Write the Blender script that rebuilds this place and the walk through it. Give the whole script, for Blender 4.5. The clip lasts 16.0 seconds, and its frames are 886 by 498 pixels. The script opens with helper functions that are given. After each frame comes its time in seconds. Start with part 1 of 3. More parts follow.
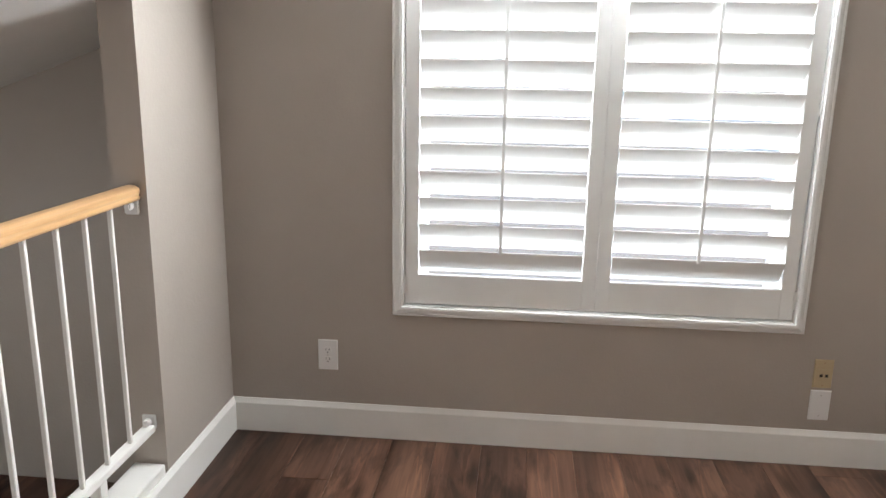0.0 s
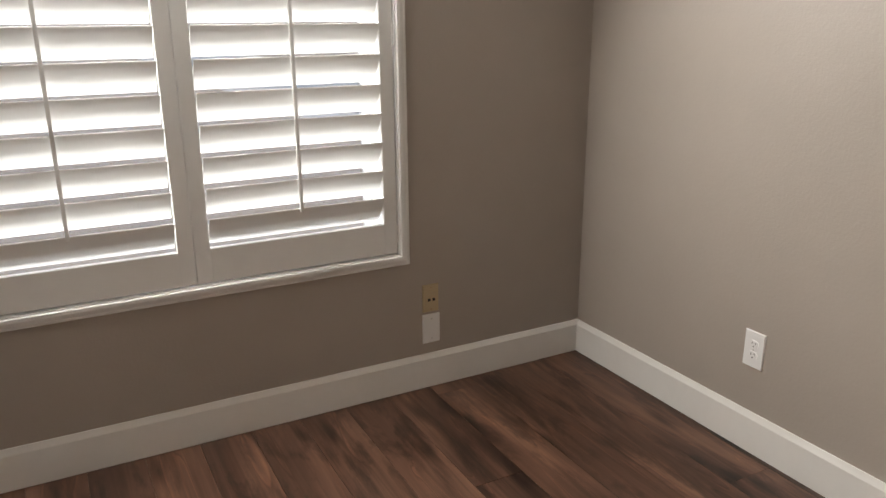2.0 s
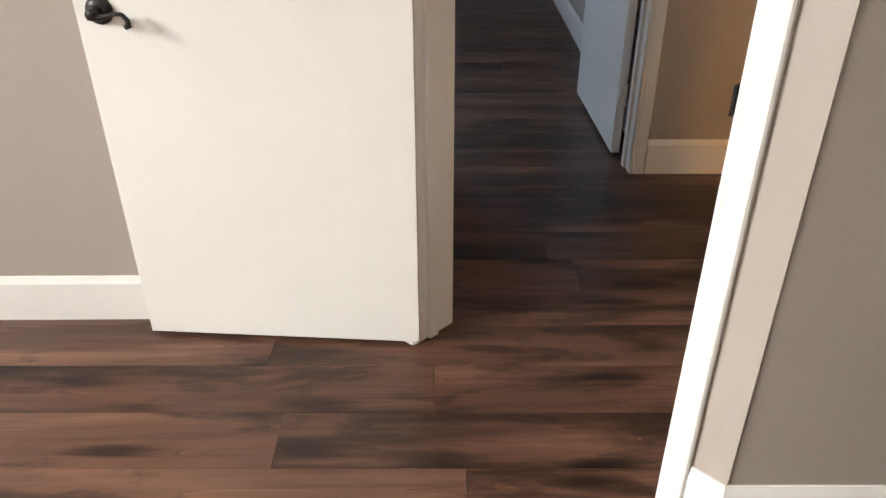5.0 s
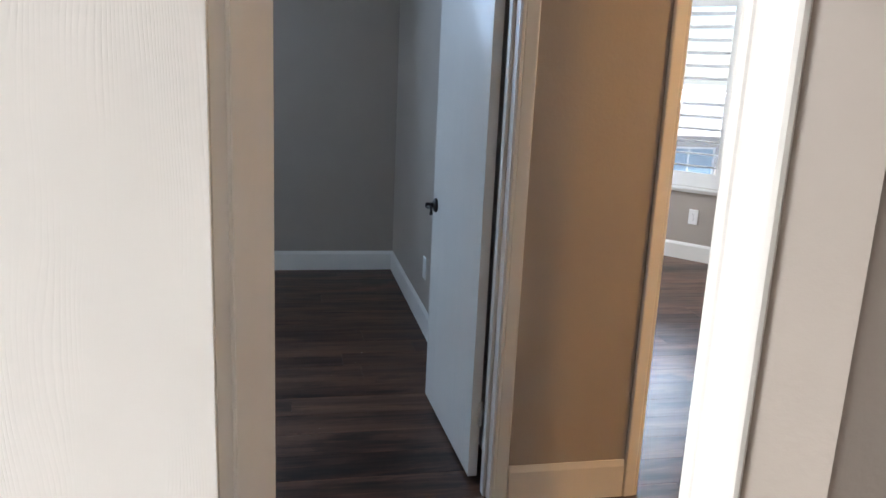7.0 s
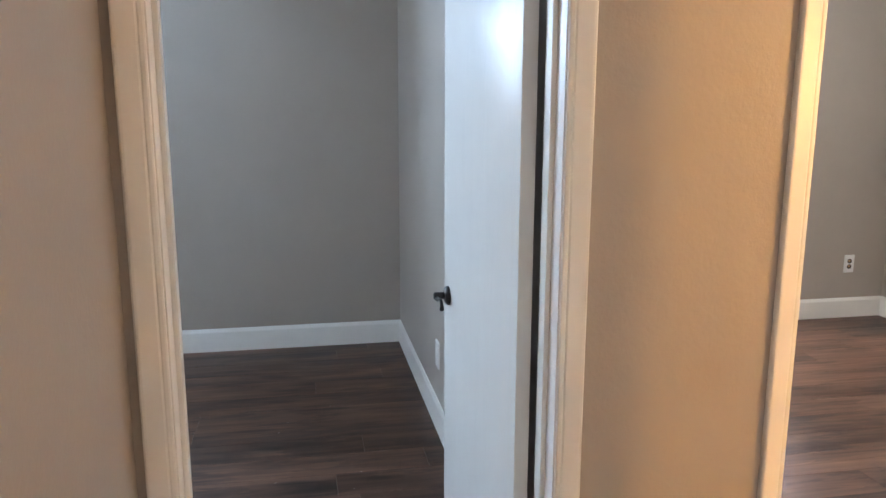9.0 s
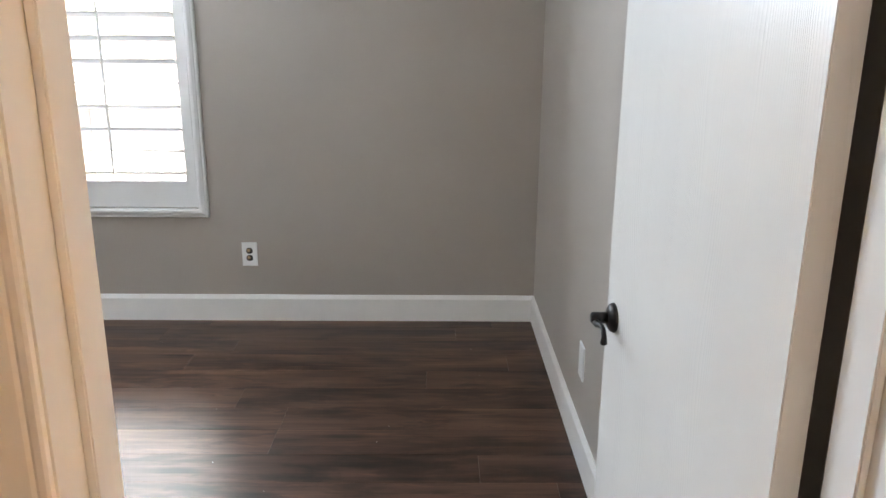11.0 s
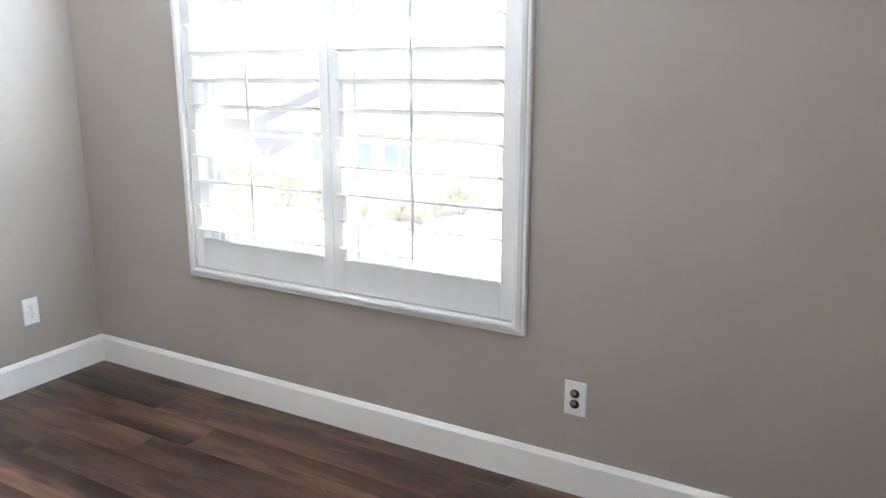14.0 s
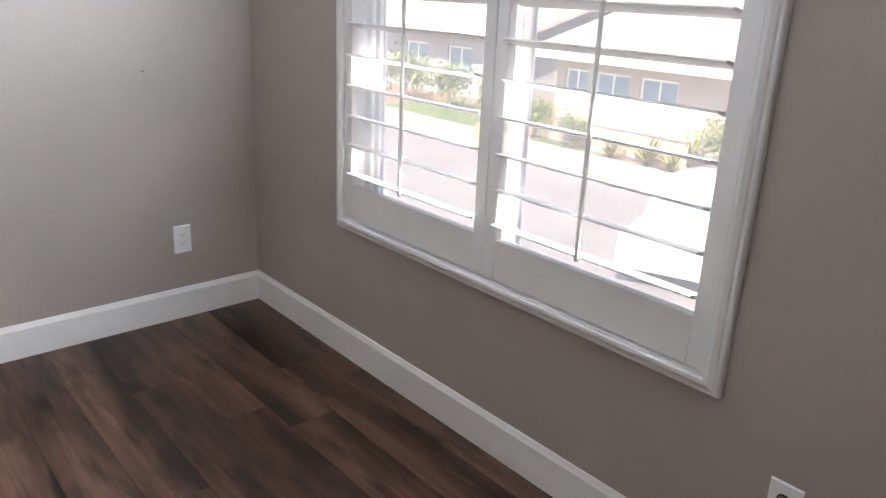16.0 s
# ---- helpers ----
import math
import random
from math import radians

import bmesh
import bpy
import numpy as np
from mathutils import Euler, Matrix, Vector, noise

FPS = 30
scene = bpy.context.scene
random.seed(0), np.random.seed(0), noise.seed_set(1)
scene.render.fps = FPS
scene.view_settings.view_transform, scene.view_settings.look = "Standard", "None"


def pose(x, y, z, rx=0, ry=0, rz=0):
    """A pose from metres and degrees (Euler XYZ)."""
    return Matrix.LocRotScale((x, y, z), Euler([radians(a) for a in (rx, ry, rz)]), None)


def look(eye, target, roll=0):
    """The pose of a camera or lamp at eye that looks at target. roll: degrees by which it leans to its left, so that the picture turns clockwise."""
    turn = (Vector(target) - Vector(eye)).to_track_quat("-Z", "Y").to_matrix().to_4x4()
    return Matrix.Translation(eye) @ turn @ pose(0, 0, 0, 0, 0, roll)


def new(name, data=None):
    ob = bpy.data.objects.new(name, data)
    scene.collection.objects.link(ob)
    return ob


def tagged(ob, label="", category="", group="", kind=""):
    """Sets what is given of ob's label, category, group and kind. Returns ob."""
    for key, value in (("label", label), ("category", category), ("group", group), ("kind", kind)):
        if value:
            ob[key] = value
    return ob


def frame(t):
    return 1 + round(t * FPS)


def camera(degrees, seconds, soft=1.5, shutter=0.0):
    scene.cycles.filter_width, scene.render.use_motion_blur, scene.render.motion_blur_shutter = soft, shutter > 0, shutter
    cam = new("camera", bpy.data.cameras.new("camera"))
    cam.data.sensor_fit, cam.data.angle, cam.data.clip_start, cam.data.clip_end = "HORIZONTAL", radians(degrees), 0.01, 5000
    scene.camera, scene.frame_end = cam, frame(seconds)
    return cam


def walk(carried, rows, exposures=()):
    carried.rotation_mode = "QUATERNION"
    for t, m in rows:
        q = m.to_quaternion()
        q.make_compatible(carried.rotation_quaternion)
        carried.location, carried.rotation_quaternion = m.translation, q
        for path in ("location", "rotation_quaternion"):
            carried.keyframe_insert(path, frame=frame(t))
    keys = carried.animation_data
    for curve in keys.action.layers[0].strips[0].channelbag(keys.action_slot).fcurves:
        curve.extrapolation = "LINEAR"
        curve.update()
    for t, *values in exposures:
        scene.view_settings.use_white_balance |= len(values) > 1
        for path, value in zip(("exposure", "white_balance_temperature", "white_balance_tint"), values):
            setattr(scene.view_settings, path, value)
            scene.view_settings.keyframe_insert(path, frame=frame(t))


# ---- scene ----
cam = camera(60.4, 16.0)
PATH = [
    (0, (0.105, -0.002, 1.485), (-0.084, 1.932, 1.012), 0.9),
    (0.5, (0.13, 0.113, 1.457), (0.191, 2.069, 1.045), 0.9),
    (1, (0.087, 0.184, 1.437), (0.425, 2.114, 1.037), 0.7),
    (1.5, (0.068, 0.27, 1.455), (0.676, 2.113, 0.971), 0.3),
    (2, (0.021, 0.321, 1.43), (0.914, 2.011, 0.84), -0.3),
    (2.5, (0.068, 0.28, 1.39), (1.176, 1.782, 0.669), -1.1),
    (3, (0.11, 0.221, 1.326), (1.402, 1.5, 0.493), -1.7),
    (3.5, (0.125, 0.11, 1.316), (1.578, 1.117, 0.381), -1.8),
    (4, (0.143, -0.019, 1.311), (1.726, 0.68, 0.309), -1.9),
    (4.5, (0.167, -0.161, 1.311), (1.839, 0.212, 0.278), -1.4),
    (5, (0.218, -0.205, 1.305), (1.936, -0.206, 0.28), -0.0),
    (5.2, (0.242, -0.198, 1.317), (1.972, -0.327, 0.322), 0.6),
    (7.5, (0.897, -0.265, 1.488), (2.816, -0.671, 1.097), 1.9),
    (8, (1.13, -0.267, 1.474), (3.044, -0.694, 1.084), 0.4),
    (8.5, (1.347, -0.359, 1.502), (3.264, -0.782, 1.121), 0.3),
    (9, (1.545, -0.431, 1.525), (3.474, -0.794, 1.141), 0.1),
    (9.5, (1.774, -0.455, 1.493), (3.712, -0.731, 1.087), 0.3),
    (11.8, (2.738, -0.552, 1.466), (4.643, -0.458, 0.862), 0.6),
    (12, (2.834, -0.558, 1.47), (4.733, -0.434, 0.855), 0.7),
    (12.5, (3.059, -0.567, 1.459), (4.939, -0.248, 0.858), 0.3),
    (13, (3.25, -0.468, 1.391), (5.119, 0.007, 0.861), 0.6),
    (13.5, (3.536, -0.413, 1.462), (5.324, 0.331, 0.962), -0.1),
    (14, (3.834, -0.393, 1.482), (5.518, 0.588, 1.031), -0.0),
    (14.5, (4.031, -0.302, 1.471), (5.675, 0.748, 1.03), 0.7),
    (15, (4.215, -0.192, 1.485), (5.799, 0.929, 1.005), 1.4),
    (15.5, (4.459, -0.173, 1.476), (5.908, 1.094, 0.933), 1.9),
    (16, (4.622, -0.14, 1.465), (5.862, 1.294, 0.827), 2.6),
]
walk(cam, [(t, look(eye, target, roll)) for t, eye, target, roll in PATH],
     exposures=[(0, 1.25, 5950, 7), (1.2, 0.92, 6300, 10), (2.1, 0.55, 6650, 10), (2.8, 1.12, 6600, 10), (3.5, 1.3, 6500, 10), (5.2, 1.3, 6500, 10), (7.5, 1.28, 6050, 10), (8.2, 1.8, 6150, 10),
                (9.0, 2.35, 6350, 10), (9.7, 2.45, 6350, 10), (11.8, 2.55, 8350, 17), (13.5, 2.9, 7650, 16), (14.4, 2.15, 7600, 16), (15, 1.76, 8000, 20), (16, 1.75, 8100, 21)])

SHUTTER_TILT_A = 58
SHUTTER_TILT_B = 14

# ---- daylight, sun and lamps ----
world = bpy.data.worlds.new("world")
scene.world = world
world.use_nodes = True
wn = world.node_tree.nodes
sky = wn.new("ShaderNodeTexSky")
sky.sky_type = "NISHITA"
sky.sun_disc = False
sky.sun_elevation = radians(48)
sky.sun_rotation = radians(240)
world.node_tree.links.new(sky.outputs[0], wn["Background"].inputs[0])
wn["Background"].inputs[1].default_value = 0.15


def lamp(name, kind, energy, m, color=(1, 1, 1), **settings):
    data = bpy.data.lights.new(name, kind)
    data.energy, data.color = energy, color
    for key, value in settings.items():
        if key == "size":
            data.shape, data.size = "RECTANGLE", value
        elif key == "size_y":
            data.size_y = value
        elif key == "radius":
            data.shadow_soft_size = value
        elif key == "angle":
            data.angle = value
        elif key == "spread":
            data.spread = value
    ob = new(name, data)
    ob.matrix_world = m
    return ob


lamp("sun", "SUN", 5.0, look((0, 0, 10), (7.7, 4.4, 0)), (1, 0.95, 0.87), angle=radians(0.6))
# area lamps standing in for sky light at the windows, some inside the shutters
lamp("skylight_loft", "AREA", 23, look((0.41, 2.868, 1.28), (0.41, 0, 1.2)), (1.0, 0.99, 0.98), size=1.44, size_y=1.36)
lamp("skylight_loft_top", "AREA", 55, look((0.41, 2.755, 1.93), (0.41, 0.755, 0.80)), (1.0, 0.97, 0.93), size=1.4, size_y=0.2, spread=radians(165))
# narrow beam added to brighten the floor away from the window
lamp("skylight_loft_down", "AREA", 20, look((0.41, 2.765, 1.80), (0.55, 0.765, 0.34)), (1.0, 0.97, 0.93), size=1.3, size_y=0.12, spread=radians(72))
lamp("skylight_bedroom", "AREA", 43, look((6.175, 1.5, 1.96), (4.2, 1.95, 2.3)), (0.54, 0.735, 1.0), size=1.5, size_y=0.2)
# tilted strips added to give the bedroom floor its window sheen
for z in (0.86, 1.15, 1.60):
    lamp("skylight_bedroom_down", "AREA", 3.8, look((6.272, 1.5, z), (5.272, 1.5, z - 0.60)), (0.80, 0.90, 1.0), size=1.42, size_y=0.06, spread=radians(85))
# fill for the stairwell, from an unseen window added in its west wall
lamp("stairs_fill", "AREA", 5.5, look((-3.27, 0.0, 0.1), (0, -0.2, 0.9)), (1.0, 0.90, 0.76), size=2.2, size_y=0.7)
# strip added to give the main bedroom floor its window sheen
lamp("skylight_bay", "AREA", 9, look((6.652, -3.526, 1.35), (6.009, -2.760, 0.75)), (0.72, 0.84, 1.0), size=0.72, size_y=0.07, spread=radians(80))
# fill for the main bedroom, from an unseen window added in the bay front
lamp("main_bedroom_fill", "AREA", 35, look((7.18, -2.2, 1.4), (3.5, -3.2, 0.6)), (0.93, 0.97, 1.0), size=1.5, size_y=1.5)
# fill for the hall, hung below an added, unseen ceiling light
lamp("hall_fill", "POINT", 8, pose(2.25, -2.6, 2.42), (1.0, 0.74, 0.48), radius=0.09)
# added lamp in an unseen room, placed for the hall wall's shadow edge
lamp("hall_wall_fill", "POINT", 118, pose(0.0, -5.232, 1.7), (1.0, 0.50, 0.13), radius=0.035)


# ---- materials ----
def material(name, color, rough=0.5, metal=0.0):
    ma = bpy.data.materials.new(name)
    ma.use_nodes = True
    b = ma.node_tree.nodes["Principled BSDF"]
    b.inputs["Base Color"].default_value = (*color, 1)
    b.inputs["Roughness"].default_value = rough
    b.inputs["Metallic"].default_value = metal
    return ma


def node(ma, kind, **inputs):
    n = ma.node_tree.nodes.new(kind)
    for key, value in inputs.items():
        n.inputs[key.replace("_", " ")].default_value = value
    return n


def link(ma, a, b):
    ma.node_tree.links.new(a, b)


def coords(ma, scale=(1, 1, 1), out="Object", shift=None):
    tc = node(ma, "ShaderNodeTexCoord")
    mp = node(ma, "ShaderNodeMapping")
    mp.inputs["Scale"].default_value = scale
    link(ma, tc.outputs[out], mp.inputs["Vector"])
    if shift is not None:
        link(ma, shift, mp.inputs["Location"])
    return mp.outputs[0]


def ramp(ma, fac, stops):
    r = node(ma, "ShaderNodeValToRGB")
    els = r.color_ramp.elements
    els[0].position, els[0].color = stops[0][0], (*stops[0][1], 1)
    els[1].position, els[1].color = stops[-1][0], (*stops[-1][1], 1)
    for p, c in stops[1:-1]:
        e = els.new(p)
        e.color = (*c, 1)
    link(ma, fac, r.inputs[0])
    return r.outputs[0]


def bump(ma, height, strength, distance, normal=None):
    b = node(ma, "ShaderNodeBump", Strength=strength, Distance=distance)
    link(ma, height, b.inputs["Height"])
    if normal is not None:
        link(ma, normal, b.inputs["Normal"])
    return b.outputs[0]


def bsdf(ma):
    return ma.node_tree.nodes["Principled BSDF"]


def mottle(ma, color, amount, scale):
    """Base colour with a faint cloudy variation."""
    n = node(ma, "ShaderNodeTexNoise", Scale=scale, Detail=5.0, Roughness=0.6)
    link(ma, coords(ma), n.inputs["Vector"])
    lo = tuple(c * (1 - amount) for c in color)
    hi = tuple(min(1, c * (1 + amount)) for c in color)
    link(ma, ramp(ma, n.outputs[0], [(0.3, lo), (0.7, hi)]), bsdf(ma).inputs["Base Color"])


def wall_paint(name, color, rough=0.42):
    ma = material(name, color, rough)
    mottle(ma, color, 0.035, 2.3)
    v = coords(ma)
    a = node(ma, "ShaderNodeTexNoise", Scale=95.0, Detail=3.0, Roughness=0.55)
    link(ma, v, a.inputs["Vector"])
    b = node(ma, "ShaderNodeTexNoise", Scale=30.0, Detail=2.0)
    link(ma, v, b.inputs["Vector"])
    low = bump(ma, b.outputs[0], 0.11, 0.004)
    link(ma, bump(ma, a.outputs[0], 0.28, 0.0024, low), bsdf(ma).inputs["Normal"])
    return ma


def trim_paint(name, color, rough=0.33):
    ma = material(name, color, rough)
    mottle(ma, color, 0.03, 6.0)
    n = node(ma, "ShaderNodeTexNoise", Scale=70.0, Detail=3.0)
    link(ma, coords(ma), n.inputs["Vector"])
    link(ma, bump(ma, n.outputs[0], 0.10, 0.0010), bsdf(ma).inputs["Normal"])
    return ma


def door_paint(name, color):
    """Painted door skin with embossed oak grain running up the leaf."""
    ma = material(name, color, 0.24)
    mottle(ma, color, 0.02, 4.0)
    warp = node(ma, "ShaderNodeTexNoise", Scale=1.0, Detail=2.0, Roughness=0.4)
    link(ma, coords(ma, (4.0, 4.0, 0.75)), warp.inputs["Vector"])
    add = node(ma, "ShaderNodeVectorMath")
    add.operation = "MULTIPLY_ADD"
    link(ma, warp.outputs["Color"], add.inputs[0])
    add.inputs[1].default_value = (0.30, 0.0, 0.0)
    link(ma, coords(ma), add.inputs[2])
    rings = node(ma, "ShaderNodeTexWave", Scale=44.0, Distortion=1.6, Detail=1.0)
    rings.inputs["Detail Scale"].default_value = 0.4
    link(ma, add.outputs[0], rings.inputs["Vector"])
    fade = node(ma, "ShaderNodeTexNoise", Scale=1.0, Detail=2.0)
    link(ma, coords(ma, (14.0, 14.0, 1.6)), fade.inputs["Vector"])
    deep = node(ma, "ShaderNodeMath")
    deep.operation = "MULTIPLY"
    link(ma, ramp(ma, rings.outputs["Fac"], [(0.0, (0,) * 3), (0.35, (0.85,) * 3), (1.0, (1,) * 3)]), deep.inputs[0])
    link(ma, ramp(ma, fade.outputs[0], [(0.44, (0.04,) * 3), (0.50, (0.3,) * 3), (0.66, (1,) * 3)]), deep.inputs[1])
    fine = node(ma, "ShaderNodeTexNoise", Scale=1.0, Detail=2.0)
    link(ma, coords(ma, (420.0, 420.0, 14.0)), fine.inputs["Vector"])
    g = bump(ma, deep.outputs[0], 0.22, 0.0012)
    link(ma, bump(ma, fine.outputs[0], 0.12, 0.001, g), bsdf(ma).inputs["Normal"])
    return ma


def plank_wood(name):
    """Dark walnut plank: cloudy grain, blackened patches, knots and pale sapwood streaks, each plank with its own tone."""
    ma = material(name, (0.12, 0.07, 0.05), 0.34)
    info = node(ma, "ShaderNodeObjectInfo")
    off = node(ma, "ShaderNodeVectorMath")
    off.operation = "SCALE"
    off.inputs[0].default_value = (37.0, 53.0, 11.0)
    link(ma, info.outputs["Random"], off.inputs["Scale"])
    shift = off.outputs[0]

    def noise(scale, detail, rough, warp=0.0):
        n = node(ma, "ShaderNodeTexNoise", Scale=1.0, Detail=detail, Roughness=rough, Distortion=warp)
        link(ma, coords(ma, scale, shift=shift), n.inputs["Vector"])
        return n.outputs[0]

    def over(base, other, fac, blend="MULTIPLY"):
        mix = node(ma, "ShaderNodeMix")
        mix.data_type, mix.blend_type = "RGBA", blend
        if isinstance(fac, float):
            mix.inputs[0].default_value = fac
        else:
            link(ma, fac, mix.inputs[0])
        link(ma, base, mix.inputs[6])
        link(ma, other, mix.inputs[7])
        return mix.outputs[2]

    cloud = noise((6.5, 0.9, 1.0), 4.0, 0.55, 0.7)
    fibre = noise((42.0, 1.5, 1.0), 4.0, 0.55, 0.6)
    pore = noise((210.0, 6.0, 1.0), 2.0, 0.5)
    patch = noise((8.5, 1.9, 1.0), 6.0, 0.66, 0.4)
    streak = noise((9.0, 0.55, 1.0), 2.0, 0.45, 1.4)
    color = ramp(ma, cloud, [(0.30, (0.030, 0.014, 0.009)), (0.43, (0.062, 0.029, 0.017)), (0.55, (0.094, 0.043, 0.025)), (0.68, (0.145, 0.070, 0.040))])
    color = over(color, ramp(ma, fibre, [(0.30, (0.40, 0.37, 0.35)), (0.50, (0.97, 0.97, 0.97)), (0.70, (1.25, 1.22, 1.18))]), 0.55)
    color = over(color, ramp(ma, pore, [(0.32, (0.66, 0.64, 0.62)), (0.52, (1.03, 1.03, 1.03))]), 0.20)
    color = over(color, ramp(ma, patch, [(0.32, (0.20, 0.21, 0.24)), (0.42, (0.46, 0.46, 0.48)), (0.50, (1, 1, 1))]), 0.9)
    color = over(color, ramp(ma, streak, [(0.470, (1, 1, 1)), (0.492, (1.75, 1.62, 1.45)), (0.500, (0.60, 0.54, 0.50)), (0.512, (1.2, 1.15, 1.1)), (0.535, (1, 1, 1))]), 0.6)
    knots = node(ma, "ShaderNodeTexVoronoi", Scale=1.0)
    knots.voronoi_dimensions = "2D"
    knots.inputs["Randomness"].default_value = 1.0
    link(ma, coords(ma, (5.5, 1.5, 1.0), shift=shift), knots.inputs["Vector"])
    ragged = node(ma, "ShaderNodeMath")
    ragged.operation = "MULTIPLY_ADD"
    ragged.inputs[1].default_value = 0.22
    link(ma, fibre, ragged.inputs[0])
    link(ma, knots.outputs["Distance"], ragged.inputs[2])
    color = over(color, ramp(ma, ragged.outputs[0], [(0.15, (0.12, 0.10, 0.10)), (0.21, (0.50, 0.47, 0.45)), (0.29, (1, 1, 1))]), 0.8)
    tone = node(ma, "ShaderNodeHueSaturation")
    link(ma, color, tone.inputs["Color"])
    tone.inputs["Saturation"].default_value = 0.92
    span = node(ma, "ShaderNodeMapRange")
    link(ma, info.outputs["Random"], span.inputs[0])
    span.inputs[3].default_value, span.inputs[4].default_value = 0.88, 1.24
    link(ma, span.outputs[0], tone.inputs["Value"])
    link(ma, tone.outputs[0], bsdf(ma).inputs["Base Color"])
    link(ma, ramp(ma, fibre, [(0.3, (0.40,) * 3), (0.7, (0.30,) * 3)]), bsdf(ma).inputs["Roughness"])
    bsdf(ma).inputs["Specular IOR Level"].default_value = 0.33
    g = bump(ma, pore, 0.05, 0.0004)
    link(ma, bump(ma, fibre, 0.06, 0.0008, g), bsdf(ma).inputs["Normal"])
    return ma


def oak(name):
    ma = material(name, (0.50, 0.30, 0.14), 0.28)
    n = node(ma, "ShaderNodeTexNoise", Scale=1.0, Detail=6.0, Roughness=0.6)
    link(ma, coords(ma, (60.0, 3.0, 60.0)), n.inputs["Vector"])
    link(ma, ramp(ma, n.outputs[0], [(0.3, (0.44, 0.25, 0.11)), (0.68, (0.68, 0.44, 0.22))]), bsdf(ma).inputs["Base Color"])
    link(ma, bump(ma, n.outputs[0], 0.1, 0.001), bsdf(ma).inputs["Normal"])
    return ma


def rough_ground(name, color, amount, scale, grit, rough=0.85):
    ma = material(name, color, rough)
    mottle(ma, color, amount, scale)
    n = node(ma, "ShaderNodeTexNoise", Scale=grit, Detail=5.0)
    link(ma, coords(ma), n.inputs["Vector"])
    link(ma, bump(ma, n.outputs[0], 0.3, 0.01), bsdf(ma).inputs["Normal"])
    return ma


def leaf(name, color):
    ma = material(name, color, 0.55)
    r = node(ma, "ShaderNodeNewGeometry")
    link(ma, ramp(ma, r.outputs["Random Per Island"], [(0.0, tuple(c * 0.55 for c in color)), (1.0, tuple(c * 1.5 for c in color))]), bsdf(ma).inputs["Base Color"])
    return ma


def glass(name):
    ma = material(name, (1, 1, 1), 0.0)
    bsdf(ma).inputs["Transmission Weight"].default_value = 1.0
    bsdf(ma).inputs["IOR"].default_value = 1.03
    # translucent veil in the glass imitates the glare that washes out the outdoors
    glare_veil = node(ma, "ShaderNodeBsdfTranslucent")
    glare_veil.inputs["Color"].default_value = (0.95, 0.96, 0.98, 1)
    veil_noise = node(ma, "ShaderNodeTexNoise", Scale=9.0, Detail=4.0)
    link(ma, coords(ma), veil_noise.inputs["Vector"])
    mix = node(ma, "ShaderNodeMixShader")
    link(ma, ramp(ma, veil_noise.outputs[0], [(0.3, (0.15,) * 3), (0.7, (0.23,) * 3)]), mix.inputs[0])
    link(ma, bsdf(ma).outputs[0], mix.inputs[1])
    link(ma, glare_veil.outputs[0], mix.inputs[2])
    link(ma, mix.outputs[0], ma.node_tree.nodes["Material Output"].inputs["Surface"])
    return ma


M_WALL = wall_paint("taupe_wall_paint", (0.40, 0.355, 0.31))
M_CEIL = wall_paint("white_ceiling_paint", (0.80, 0.79, 0.77), 0.7)
M_TRIM = trim_paint("white_trim_paint", (0.80, 0.785, 0.75))
M_SHUT = trim_paint("white_shutter_paint", (0.80, 0.80, 0.78), 0.38)
M_DOOR = door_paint("white_door_paint", (0.80, 0.785, 0.745))
M_FLOOR = plank_wood("walnut_planks")
M_SUB = material("dark_underlay", (0.02, 0.015, 0.012), 0.9)
M_OAK = oak("oak_handrail_wood")
M_PLATE = material("white_plastic", (0.82, 0.82, 0.81), 0.3)
M_CREAM = material("cream_plastic", (0.52, 0.42, 0.26), 0.35)
M_DARK = material("dark_slot", (0.02, 0.018, 0.016), 0.5)
M_BRASS = material("jack_metal", (0.45, 0.32, 0.2), 0.35, 0.9)
M_BRONZE = material("oil_rubbed_bronze", (0.028, 0.025, 0.024), 0.36, 0.65)
M_SCREW = material("screw_steel", (0.6, 0.59, 0.56), 0.35, 0.9)
M_VINYL = material("white_vinyl", (0.82, 0.83, 0.85), 0.35)
M_GLASS = glass("window_glass")
# glowing glass of the added hall light
M_BULB = material("lit_frosted_glass", (0.9, 0.8, 0.6), 0.4)
bsdf(M_BULB).inputs["Emission Color"].default_value = (1.0, 0.6, 0.28, 1)
bsdf(M_BULB).inputs["Emission Strength"].default_value = 3.0
M_STUCCO = rough_ground("pale_stucco", (0.40, 0.35, 0.29), 0.08, 0.9, 40)
M_STUCCO_B = rough_ground("grey_stucco", (0.28, 0.29, 0.31), 0.08, 0.9, 40)
M_ROOF = rough_ground("pale_shingles", (0.34, 0.32, 0.30), 0.15, 2.0, 14)
M_ASPHALT = rough_ground("worn_pale_asphalt", (0.14, 0.145, 0.155), 0.2, 0.7, 60)
M_CONCRETE = rough_ground("concrete", (0.26, 0.25, 0.24), 0.12, 0.6, 40)
M_DIRT = rough_ground("dry_ground", (0.16, 0.12, 0.08), 0.25, 0.5, 18)
M_LAWN = rough_ground("lawn", (0.075, 0.12, 0.04), 0.35, 1.2, 60)
M_BRICK = rough_ground("terracotta", (0.42, 0.20, 0.10), 0.15, 3.0, 30)
M_LEAF = leaf("shrub_leaf", (0.085, 0.13, 0.04))
M_LEAF_Y = leaf("yellow_green_leaf", (0.20, 0.22, 0.06))
M_BARK = rough_ground("bark", (0.14, 0.10, 0.07), 0.3, 6.0, 30)
